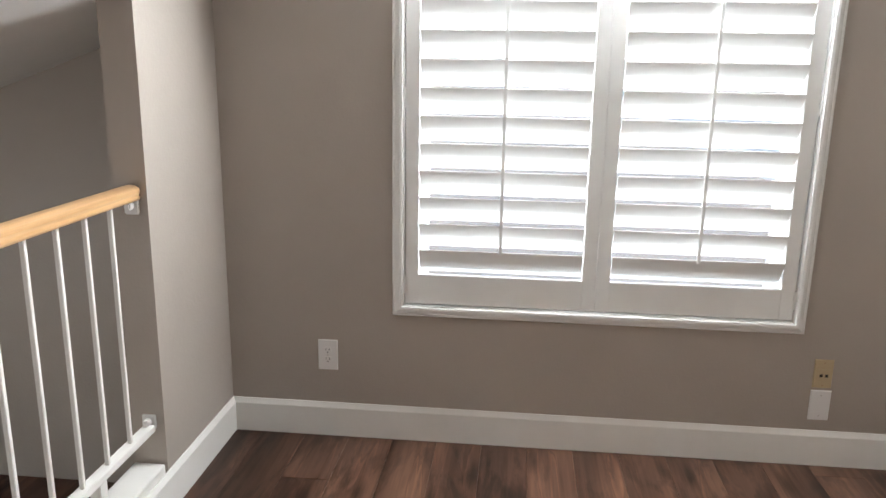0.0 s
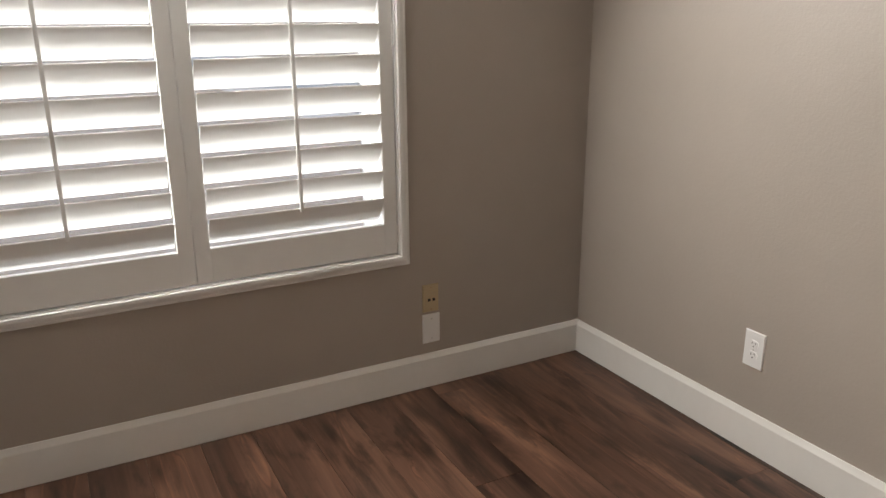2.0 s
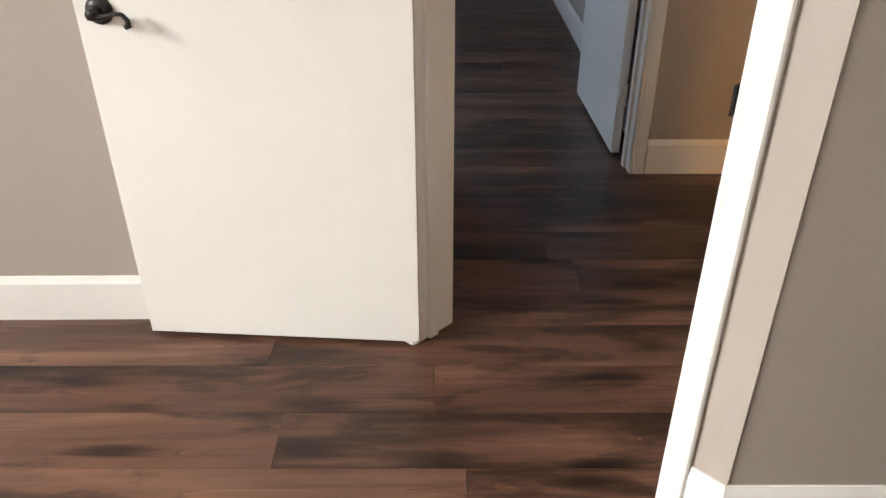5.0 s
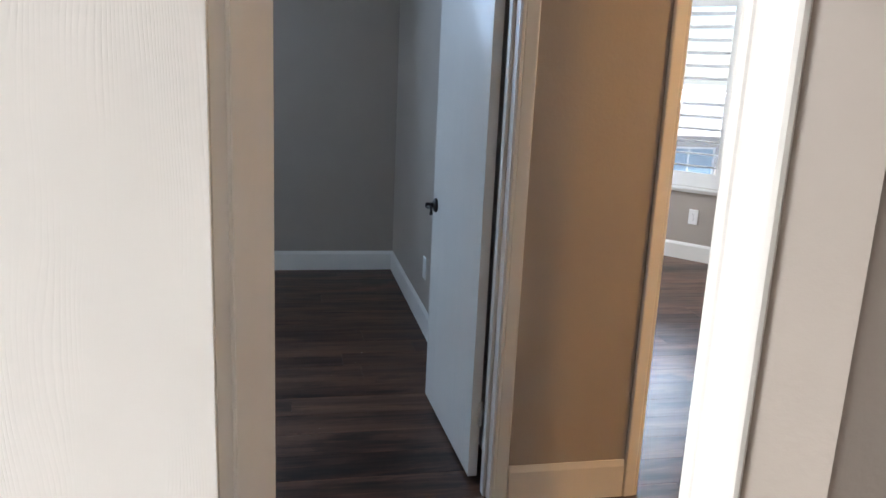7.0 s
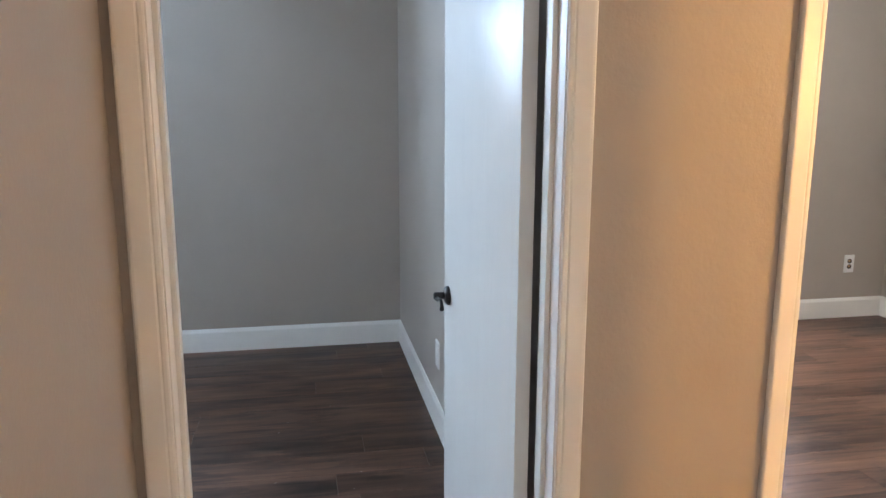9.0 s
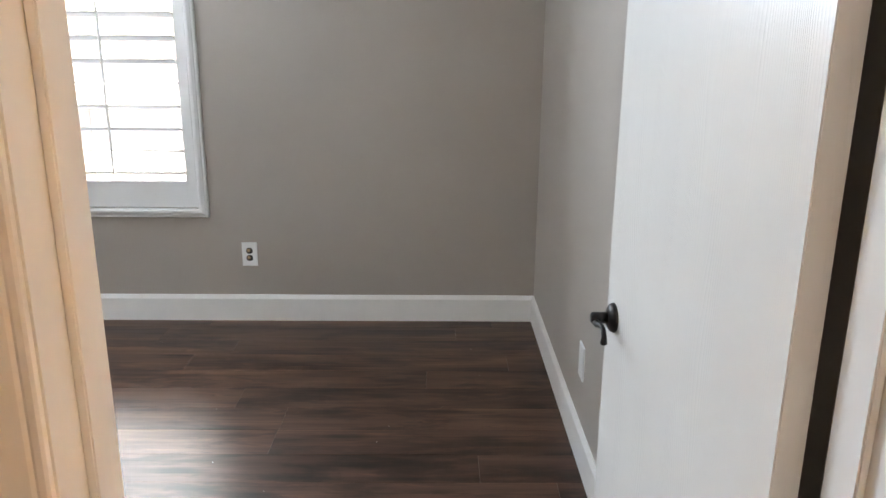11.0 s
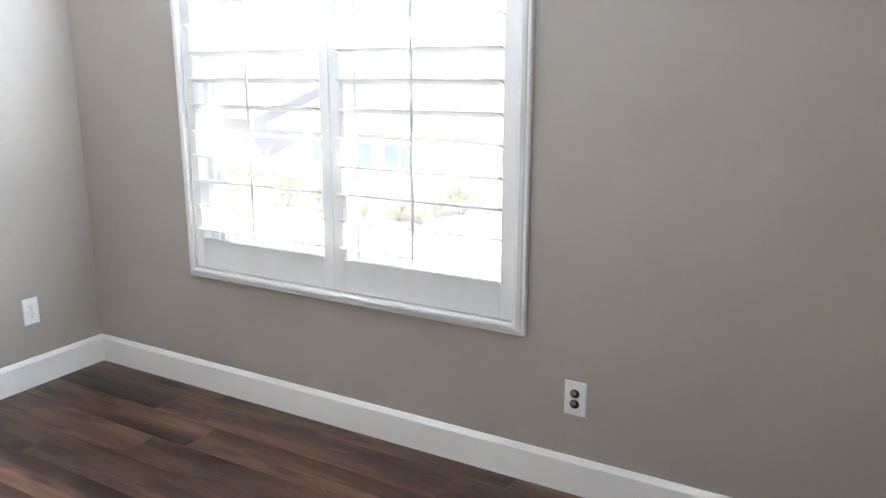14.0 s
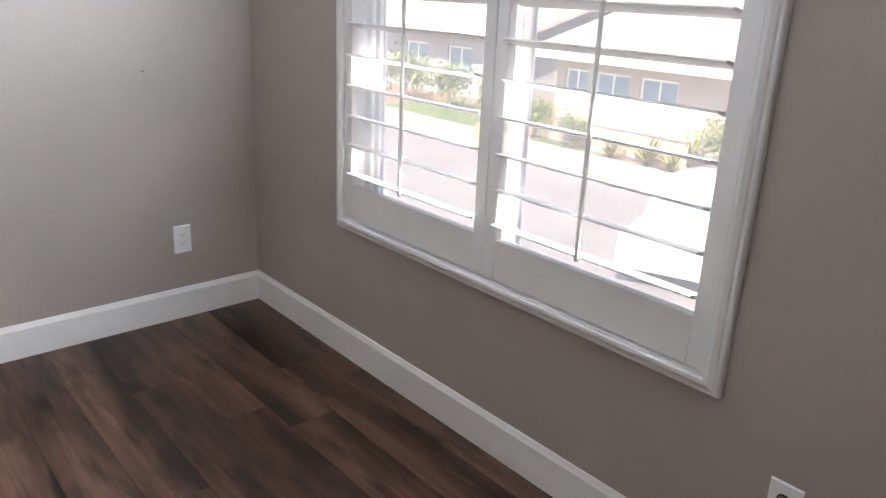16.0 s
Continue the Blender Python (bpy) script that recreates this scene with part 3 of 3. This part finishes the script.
shutter("narrow white louvred shutter with slats open", TO_BAY, 0.90, 0.575, 2.205, 0.745, 0.80, 0.1015, 13, 12, panels=1)
window("window_3", BAY @ pose(0.10, 0, 0), 0.88, 0.63, 2.16)
# unseen window, added to carry the stairwell fill
window("added_window_stairs", Matrix(((0, 1, 0, -3.3), (-1, 0, 0, 1.4), (0, 0, 1, 0), (0, 0, 0, 1))), 2.4, -0.35, 0.72, 1.2)
# unseen window, added to carry the main bedroom fill
window("added_window_bay", Matrix(((0, -1, 0, 7.085), (1, 0, 0, -3.0), (0, 0, 1, 0), (0, 0, 0, 1))), 1.6, 0.63, 2.16, 0.8)


# ---- wall plates ----
def plate_body(bm, w, h):
    made = bmesh.ops.create_cube(bm, size=1)["verts"]
    for v in made:
        front = v.co.y > 0
        v.co = (v.co.x * (w - (0.006 if front else 0)), 0.0055 if front else 0.0, v.co.z * (h - (0.006 if front else 0)))
    return bm


def disc(bm, x, y, z, r, depth, sides=16, flat=1.0):
    lo = [bm.verts.new((x + r * math.cos(2 * math.pi * k / sides), y, z + max(-flat * r, min(flat * r, r * math.sin(2 * math.pi * k / sides))))) for k in range(sides)]
    hi = [bm.verts.new((v.co.x, y + depth, v.co.z)) for v in lo]
    bm.faces.new(hi)
    for k in range(sides):
        j = (k + 1) % sides
        bm.faces.new((lo[k], lo[j], hi[j], hi[k]))
    return bm


def wall_plate(kind, label, m, w=0.080, h=0.128):
    """Built upright on a wall: local x along it, y out of it."""
    names = {"outlet": ("electrical_outlet", "outlet"), "jacks": ("jack_plate", "wall plate"), "blank": ("blank_plate", "wall plate"), "phone": ("phone_jack", "phone jack"), "switch": ("light_switch", "light switch")}
    ob = tagged(empty(names[kind][0]), label, names[kind][1], "wall plates")
    ob.matrix_world = m
    part("cover", plate_body(bmesh.new(), w, h), M_CREAM if kind == "phone" else M_PLATE, ob)
    if kind in ("outlet", "jacks"):
        for z in (0.0195, -0.0195):
            if kind == "outlet":
                face = part("receptacle", disc(bmesh.new(), 0, 0.005, z, 0.0172, 0.0022, 20, 0.82), M_PLATE, ob)
                for x, hh in ((-0.0065, 0.008), (0.0065, 0.0065)):
                    part("slot", boxes((x - 0.0011, x + 0.0011, 0.0066, 0.0076, z + 0.001, z + 0.001 + hh)), M_DARK, face)
                part("ground_hole", disc(bmesh.new(), 0, 0.0066, z - 0.007, 0.0025, 0.001, 10), M_DARK, face)
            else:
                hole = part("jack", disc(bmesh.new(), 0, 0.005, z, 0.0172, 0.0018, 20, 0.9), M_DARK, ob, "round dark jack")
                part("socket", disc(bmesh.new(), 0.004, 0.0066, z + 0.003, 0.009, 0.003, 12), M_BRASS, hole)
        part("screw", disc(bmesh.new(), 0, 0.0052, 0, 0.0032, 0.001, 10), M_SCREW, ob)
    elif kind == "phone":
        part("raised_face", boxes((-0.020, 0.020, 0.004, 0.0095, -0.022, 0.022), bevel=0.002), M_CREAM, ob)
        for x in (-0.010, 0.010):
            part("socket", boxes((x - 0.0055, x + 0.0055, 0.0085, 0.0102, -0.010, 0.001)), M_DARK, ob)
        for z in (0.045, -0.045):
            part("screw", disc(bmesh.new(), 0, 0.0052, z, 0.003, 0.001, 10), M_BRASS, ob)
    elif kind == "switch":
        part("rocker", boxes((-0.0165, 0.0165, 0.004, 0.009, -0.033, 0.033), bevel=0.001), M_PLATE, ob)
    else:
        for z in (0.041, -0.041):
            part("screw", disc(bmesh.new(), 0, 0.0052, z, 0.003, 0.001, 10), M_SCREW, ob)
    return ob


FACE_S = lambda x, z: pose(x, NORTH, z, 0, 0, 180)
wall_plate("outlet", "white duplex outlet low on the loft window wall", FACE_S(-0.624, 0.347))
wall_plate("phone", "cream phone jack above a blank plate", FACE_S(1.274, 0.374), 0.070, 0.114)
wall_plate("blank", "white blank plate below the phone jack", FACE_S(1.276, 0.247), 0.076, 0.122)
wall_plate("outlet", "white duplex outlet on the loft side wall", pose(2.009, 1.880, 0.364, 0, 0, 90.57))
wall_plate("switch", "white rocker switch beside the angled doorway", pose(WX, -0.915, 1.138, 0, 0, 90))
wall_plate("jacks", "white plate with two dark round jacks", pose(BX, 0.459, 0.365, 0, 0, 90))
wall_plate("outlet", "white duplex outlet on the bedroom side wall", pose(5.849, BN - 0.0158, 0.371, 0, 0, 182.43))
wall_plate("blank", "white blank plate low behind the bedroom door", pose(4.87, BS, 0.366, 0, 0, 0))
wall_plate("outlet", "white duplex outlet below the bay window", BAY @ pose(0.338, 0, 0.37, 0, 0, 0))
wall_plate("jacks", "white jack plate beside the bay", pose(6.206, -4.24, 0.39, 0, 0, 90))

# ---- railing of the stairwell ----
RX = -1.075
railing = tagged(empty("stair_railing", RX, 2.197, 0.172), "oak handrail on slim white balusters above a curb", "railing")
RAIL = [(-0.026, 0), (-0.030, 0.008), (-0.024, 0.014), (-0.030, 0.024), (-0.027, 0.036), (-0.014, 0.044), (0, 0.046), (0.014, 0.044), (0.027, 0.036), (0.030, 0.024), (0.024, 0.014), (0.030, 0.008), (0.026, 0)]
part("handrail", run(RAIL, (0, 0.005, 0.893), (0, -5.38, 0.893), (1, 0, 0), (0, 0, 1)), M_OAK, railing, "varnished golden oak handrail", True)
part("bottom_rail", boxes((-0.019, 0.019, -5.38, 0.003, 0.115, 0.140), bevel=0.003), M_TRIM, railing)
for k in range(40):
    y = -0.127 - 0.1335 * k
    part("baluster", boxes((-0.0065, 0.0065, y - 0.0065, y + 0.0065, 0.138, 0.894), bevel=0.0015), M_TRIM, railing)
for z in (0.872, 0.150):
    part("bracket", boxes((-0.024, 0.024, -0.002, 0.005, z - 0.026, z + 0.026), (-0.010, 0.010, -0.030, 0, z - 0.008, z + 0.014), bevel=0.004), M_PLATE, railing, "white painted metal bracket")
for k in range(6):
    y = -0.32 - 0.95 * k
    part("foot_block", boxes((-0.017, 0.017, y - 0.02, y + 0.02, 0.0, 0.116), bevel=0.002), M_TRIM, railing)

# ---- small fixtures ----
for s_along, z in ((0.03, 2.30), (0.055, 2.205)):
    hook = tagged(empty("curtain_bracket"), "small dark curtain bracket beside the bay window", "bracket", "curtain brackets")
    hook.matrix_world = BAY @ pose(s_along, 0, z)
    part("base", tube([(0, 0, 0), (0, 0.006, 0)], [0.014, 0.013], 14), M_BRONZE, hook)
    part("stem", tube([(0, 0.004, 0), (0, 0.05, 0), (0, 0.058, 0.004)], [0.006, 0.006, 0.011], 10), M_BRONZE, hook, smooth=True)
nail = tagged(mesh_ob("nail", disc(bmesh.new(), 0, 0, 0, 0.003, 0.006, 10), M_DARK), "small dark nail stuck in the bedroom wall", "nail")
nail.matrix_world = pose(5.73, BN - 0.0208, 1.11, 0, 0, 182.43)
# unseen hall light, added as a body for the hall fill
fixture = tagged(empty("added_ceiling_light", 2.25, -2.6, CEIL), "added round flush hall light with warm frosted glass, out of view", "ceiling light")
part("canopy", tube([(0, 0, 0), (0, 0, -0.025), (0, 0, -0.03)], [0.17, 0.17, 0.15], 32), M_TRIM, fixture)
part("shade", tube([(0, 0, -0.03), (0, 0, -0.05), (0, 0, -0.06)], [0.15, 0.14, 0.10], 32), M_BULB, fixture, "glowing frosted glass", True)

# ---- outside ----
GROUND = -2.80
structure("ground", boxes((-400, 600, -500, 500, GROUND - 0.3, GROUND)), M_DIRT, "dry bare ground around the houses")
structure("road", boxes((12.2, 19.6, -200, 200, GROUND - 0.1, GROUND + 0.02)), M_ASPHALT, "worn pale grey street in full sun")
structure("pavement", boxes((9.9, 12.2, -200, 200, GROUND - 0.1, GROUND + 0.13)), M_CONCRETE, "pale concrete sidewalk with a kerb")
structure("pavement", boxes((19.6, 21.6, -200, 200, GROUND - 0.1, GROUND + 0.13)), M_CONCRETE, "pale concrete sidewalk across the street")
structure("driveway", boxes((6.6, 9.9, 6.8, 11.5, GROUND - 0.1, GROUND + 0.05)), M_CONCRETE, "pale concrete driveway")
structure("driveway", boxes((21.6, 29.0, 3.0, 10.9, GROUND - 0.1, GROUND + 0.05)), M_CONCRETE, "pale concrete driveway across the street")
structure("lawn", boxes((21.6, 25.4, 14.8, 24.0, GROUND - 0.1, GROUND + 0.07)), M_LAWN, "short green lawn across the street")


def house(label, x, y, turn, length, depth, wall_ma, openings, high=2.6):
    """A one-storey house; local x along its front, which faces local -y."""
    ob = tagged(empty("house", x, y, GROUND, turn), label, "house", "houses across the street")
    cells = []
    last = 0.0
    for x0, x1, z0, z1, kind in openings:
        cells += [(last, x0, 0, 0.25, 0, high), (x0, x1, 0, 0.25, z1, high)]
        if z0 > 0:
            cells.append((x0, x1, 0, 0.25, 0, z0))
        last = x1
    cells.append((last, length, 0, 0.25, 0, high))
    wall = boxes(*cells)
    for row in ((0, length, depth - 0.25, depth, 0, high), (0, 0.25, 0.25, depth - 0.25, 0, high), (length - 0.25, length, 0.25, depth - 0.25, 0, high)):
        box(wall, *row)
    for x0 in (0.0, length - 0.25):
        corners = [[wall.verts.new((xx, yy, zz)) for yy, zz in ((0.05, high - 0.01), (depth - 0.05, high - 0.01), (depth / 2, high + depth * 0.155))] for xx in (x0, x0 + 0.25)]
        for c in corners:
            wall.faces.new(c)
        for i in range(3):
            j = (i + 1) % 3
            wall.faces.new((corners[0][i], corners[0][j], corners[1][j], corners[1][i]))
    part("wall", wall, wall_ma, ob)
    roof = bmesh.new()
    o, t = 0.8, 0.18
    mid, rise = depth / 2, depth * 0.16
    prof = [(-o, high - 0.02), (mid, high + rise), (depth + o, high - 0.02), (depth + o, high + t - 0.02), (mid, high + rise + t), (-o, high + t - 0.02)]
    ends = [[roof.verts.new((xx, yy, zz)) for yy, zz in prof] for xx in (-o, length + o)]
    for e in ends:
        roof.faces.new(e)
    for i in range(len(prof)):
        j = (i + 1) % len(prof)
        roof.faces.new((ends[0][i], ends[0][j], ends[1][j], ends[1][i]))
    part("roof", roof, M_ROOF, ob)
    part("fascia", boxes((-o, length + o, -o - 0.03, -o, high - 0.06, high + t)), M_TRIM, ob)
    for x0, x1, z0, z1, kind in openings:
        if kind == "window":
            w = part("window", boxes((x0, x0 + 0.07, 0.08, 0.16, z0, z1), (x1 - 0.07, x1, 0.08, 0.16, z0, z1), (x0 + 0.07, x1 - 0.07, 0.08, 0.16, z0, z0 + 0.07), (x0 + 0.07, x1 - 0.07, 0.08, 0.16, z1 - 0.07, z1), ((x0 + x1) / 2 - 0.03, (x0 + x1) / 2 + 0.03, 0.08, 0.16, z0 + 0.07, z1 - 0.07)), M_VINYL, ob)
            part("pane", boxes((x0 + 0.06, x1 - 0.06, 0.11, 0.13, z0 + 0.06, z1 - 0.06)), M_BLUEGLASS, w)
        else:
            rows = [(x0, x1, 0.10, 0.15, z0 + i * (z1 - z0) / 4 + 0.006, z0 + (i + 1) * (z1 - z0) / 4 - 0.006) for i in range(4)]
            part("garage_door", boxes(*rows, (x0, x1, 0.12, 0.14, z0, z1), bevel=0.0), M_TRIM, ob, "white panelled garage door")
    return ob


# fronts face the street (towards west); local x runs south
house("pale stucco bungalow with blue-tinted windows and a low roof", 25.2, 18.0, -90, 15.0, 9.0, M_STUCCO,
      [(0.4, 1.4, 1.0, 2.0, "window"), (1.7, 3.1, 1.0, 2.0, "window"), (3.5, 4.9, 1.0, 2.0, "window"), (8.2, 13.2, 0.0, 2.1, "garage")], 2.4)
house("grey stucco house with a pale roof", 27.0, 38.0, -90, 16.0, 9.0, M_STUCCO_B,
      [(1.2, 3.0, 0.9, 2.1, "window"), (5.0, 7.0, 0.8, 2.1, "window"), (9.0, 10.6, 0.9, 2.1, "window"), (12.0, 13.6, 0.9, 2.1, "window")])
house("cream stucco house beyond the driveway", 25.0, -2.0, -90, 15.0, 9.0, M_STUCCO,
      [(1.0, 3.0, 0.9, 2.1, "window"), (4.0, 9.0, 0.0, 2.2, "garage"), (11.0, 13.0, 0.9, 2.1, "window")])

fence = tagged(empty("low_wall", 22.6, 12.6, GROUND), "low pale garden wall in front of the bungalow", "wall")
part("body", boxes((0, 0.2, -1.6, 6.0, 0, 0.75)), M_STUCCO, fence)
part("coping", boxes((-0.04, 0.24, -1.64, 6.04, 0.75, 0.81), bevel=0.01), M_CONCRETE, fence)


def spiky_plant(x, y, size, blades, seed):
    rnd = random.Random(seed)
    ob = tagged(empty("yucca", x, y, GROUND + 0.02), "spiky yellow-green yucca in a front garden", "plant", "garden plants")
    bm = bmesh.new()
    for _ in range(blades):
        a, lean, ln = rnd.uniform(0, 2 * math.pi), rnd.uniform(0.15, 1.1), size * rnd.uniform(0.6, 1.1)
        d = Vector((math.cos(a) * math.sin(lean), math.sin(a) * math.sin(lean), math.cos(lean)))
        w = Vector((-math.sin(a), math.cos(a), 0)) * size * 0.035
        base, mid = Vector((0, 0, 0.05)), d * ln * 0.55
        tip = d * ln - Vector((0, 0, 0.12 * ln * lean))
        v = [bm.verts.new(p) for p in (base - w * 0.6, base + w * 0.6, mid + w, mid - w, tip)]
        bm.faces.new((v[0], v[1], v[2], v[3]))
        bm.faces.new((v[3], v[2], v[4]))
    part("leaves", bm, M_LEAF_Y, ob)
    part("stem", tube([(0, 0, -0.02), (0, 0, 0.2)], [0.07, 0.05], 8), M_BARK, ob)
    return ob


def shrub(x, y, w, h, seed, leaves=900, ma=None, trunk=0.0, label="rounded green shrub in a front garden", kind="shrub"):
    rnd = random.Random(seed)
    ob = tagged(empty(kind, x, y, GROUND + 0.02), label, kind, "garden plants")
    limbs = bmesh.new()
    centres = []
    for k in range(9):
        a = rnd.uniform(0, 2 * math.pi)
        end = Vector((math.cos(a) * w * rnd.uniform(0.1, 0.42), math.sin(a) * w * rnd.uniform(0.1, 0.42), trunk + (h - trunk) * rnd.uniform(0.35, 0.9)))
        tube([(0, 0, 0), (end.x * 0.3, end.y * 0.3, trunk * 0.8 + end.z * 0.2), end], [0.02 + 0.05 * trunk, 0.015 + 0.02 * trunk, 0.008], 6, limbs)
        centres.append((end, w * rnd.uniform(0.18, 0.34)))
    part("trunk", limbs, M_BARK, ob)
    bm = bmesh.new()
    for _ in range(leaves):
        c, r = rnd.choice(centres)
        p = c + Vector((rnd.gauss(0, 1), rnd.gauss(0, 1), rnd.gauss(0, 0.8))) * r * 0.55
        p.z = max(p.z, 0.03)
        q = Euler((rnd.uniform(0, 6.3), rnd.uniform(0, 6.3), rnd.uniform(0, 6.3))).to_matrix()
        s = w * rnd.uniform(0.03, 0.06)
        bm.faces.new([bm.verts.new(p + q @ Vector(v)) for v in ((-s, 0, 0), (0, -s * 0.5, 0), (s, 0, 0), (0, s * 0.5, 0))])
    part("crown", bm, ma or M_LEAF, ob)
    return ob


for i, (x, y, size) in enumerate(((22.3, 11.9, 1.1), (22.0, 10.9, 0.9), (23.2, 11.2, 1.2), (22.1, 13.0, 0.8))):
    spiky_plant(x, y, size, 46, i)
for i, (x, y, w, h) in enumerate(((23.9, 10.6, 1.5, 1.3), (22.2, 14.6, 1.2, 0.9), (22.2, 16.2, 1.4, 1.0), (24.2, 19.5, 1.8, 1.4), (23.6, 22.0, 2.0, 1.5), (24.6, 25.5, 2.2, 1.8))):
    shrub(x, y, w, h, 20 + i)
planter = tagged(empty("planter_box", 20.3, 15.9, GROUND + 0.13), "terracotta planter box on the sidewalk", "planter")
part("box", boxes((-0.35, 0.35, -0.5, 0.5, 0, 0.55), bevel=0.02), M_BRICK, planter)
part("soil", boxes((-0.30, 0.30, -0.45, 0.45, 0.5, 0.556)), M_DIRT, planter)


def parked_car(x, y, turn):
    ob = tagged(empty("parked_car", x, y, GROUND + 0.02, turn), "white sedan parked in the street", "car")
    side = [(-2.2, 0.32), (-2.25, 0.62), (-2.1, 0.86), (-1.35, 0.95), (-0.75, 1.36), (0.75, 1.40), (1.35, 1.02), (2.1, 0.88), (2.25, 0.6), (2.2, 0.32)]
    bm = bmesh.new()
    rows = []
    for yy, k in ((-0.88, 0.93), (-0.80, 1.0), (0.80, 1.0), (0.88, 0.93)):
        rows.append([bm.verts.new((a, yy * (0.84 if z > 1.0 else 1.0), 0.32 + (z - 0.32) * k)) for a, z in side])
    for a, b in zip(rows, rows[1:]):
        for i in range(len(side) - 1):
            bm.faces.new((a[i], a[i + 1], b[i + 1], b[i]))
    for r in (rows[0], rows[-1]):
        bm.faces.new(r)
    body = part("body", bm, M_CARPAINT, ob)
    part("windscreen", boxes((-0.01, 0.01, -0.6, 0.6, -0.28, 0.28), m=pose(1.06, 0, 1.2, 0, -56, 0)), M_BLUEGLASS, body)
    part("rear_window", boxes((-0.01, 0.01, -0.6, 0.6, -0.28, 0.28), m=pose(-1.06, 0, 1.16, 0, 56, 0)), M_BLUEGLASS, body)
    for x0 in (-1.4, 1.4):
        for yy in (-0.80, 0.80):
            wheel = part("wheel", tube([(x0, yy - 0.1, 0.32), (x0, yy + 0.1, 0.32)], [0.32, 0.32], 20), M_TYRE, ob)
            part("rim", tube([(x0, yy - 0.105, 0.32), (x0, yy + 0.105, 0.32)], [0.19, 0.19], 14), M_SCREW, wheel)
    return ob


parked_car(16.4, 6.55, 200)

# ---- floor boards ----
floor = structure("floor", boxes((-1.026, 7.1, -4.73, 3.1, -0.12, -0.013)), M_SUB, "dark walnut plank floor through all the rooms")
PITCH, LENGTH, GAP = 0.180, 1.484, 0.0007
meshes = {}


def plank_mesh(length):
    key = round(length, 3)
    if key not in meshes:
        bm = bmesh.new()
        w, l, c = PITCH - GAP, length - GAP, 0.0004
        lo = [bm.verts.new((x, y, -0.0128)) for x, y in ((0, 0), (w, 0), (w, l), (0, l))]
        mid = [bm.verts.new((x, y, -c)) for x, y in ((0, 0), (w, 0), (w, l), (0, l))]
        hi = [bm.verts.new((x, y, 0)) for x, y in ((c, c), (w - c, c), (w - c, l - c), (c, l - c))]
        bm.faces.new(hi)
        for a, b in ((lo, mid), (mid, hi)):
            for i in range(4):
                j = (i + 1) % 4
                bm.faces.new((a[i], a[j], b[j], b[i]))
        bmesh.ops.recalc_face_normals(bm, faces=bm.faces)
        me = bpy.data.meshes.new("plank")
        bm.to_mesh(me)
        bm.free()
        me.materials.append(M_FLOOR)
        meshes[key] = me
    return meshes[key]


KNOWN = {0: -0.184, 1: 0.262, 4: -0.552}       # end joints of rows, by row
stagger = random.Random(7)
for row in range(-15, 31):
    x0 = 1.620 + PITCH * row
    if x0 < -1.25 or x0 > 7.1:
        continue
    lo_y, hi_y = (-3.2, NORTH) if x0 < 0.1 else (-4.72, NORTH if x0 < 1.9 else BN)
    if x0 > 6.2:
        hi_y = -1.2
    joint = KNOWN.get(row, stagger.uniform(0, LENGTH))
    joint -= LENGTH * math.ceil((joint - lo_y) / LENGTH)
    while joint < hi_y:
        a, b = max(joint, lo_y), min(joint + LENGTH, hi_y)
        if b - a > 0.03:
            ob = new("plank", plank_mesh(b - a))
            ob.location = (x0, a, 0)
            ob.parent = floor
        joint += LENGTH

# stray specks of paint and plaster on the boards
specks = bmesh.new()
scatter = random.Random(12)
for _ in range(120):
    x, y = scatter.choice(((0.6, 0.9), (1.9, -0.5), (4.8, 0.3))) 
    x, y, r = x + scatter.uniform(-1.2, 1.2), y + scatter.uniform(-1.1, 1.1), scatter.uniform(0.0008, 0.0022)
    if (WX - 0.03 < x < HX0 + 0.2 and not -0.9 < y < -0.3) or x > BX - 0.05 or y < BS + 0.05:
        continue
    ring = [specks.verts.new((x + r * math.cos(k * 1.257) * scatter.uniform(0.6, 1.3), y + r * math.sin(k * 1.257) * scatter.uniform(0.6, 1.3), 0.0002)) for k in range(5)]
    top = specks.verts.new((x, y, 0.0002 + r * 0.7))
    for k in range(5):
        specks.faces.new((ring[k], ring[(k + 1) % 5], top))
tagged(mesh_ob("paint_specks", specks, M_PLATE), "tiny white specks scattered on the floor boards", "debris", kind="stuff")
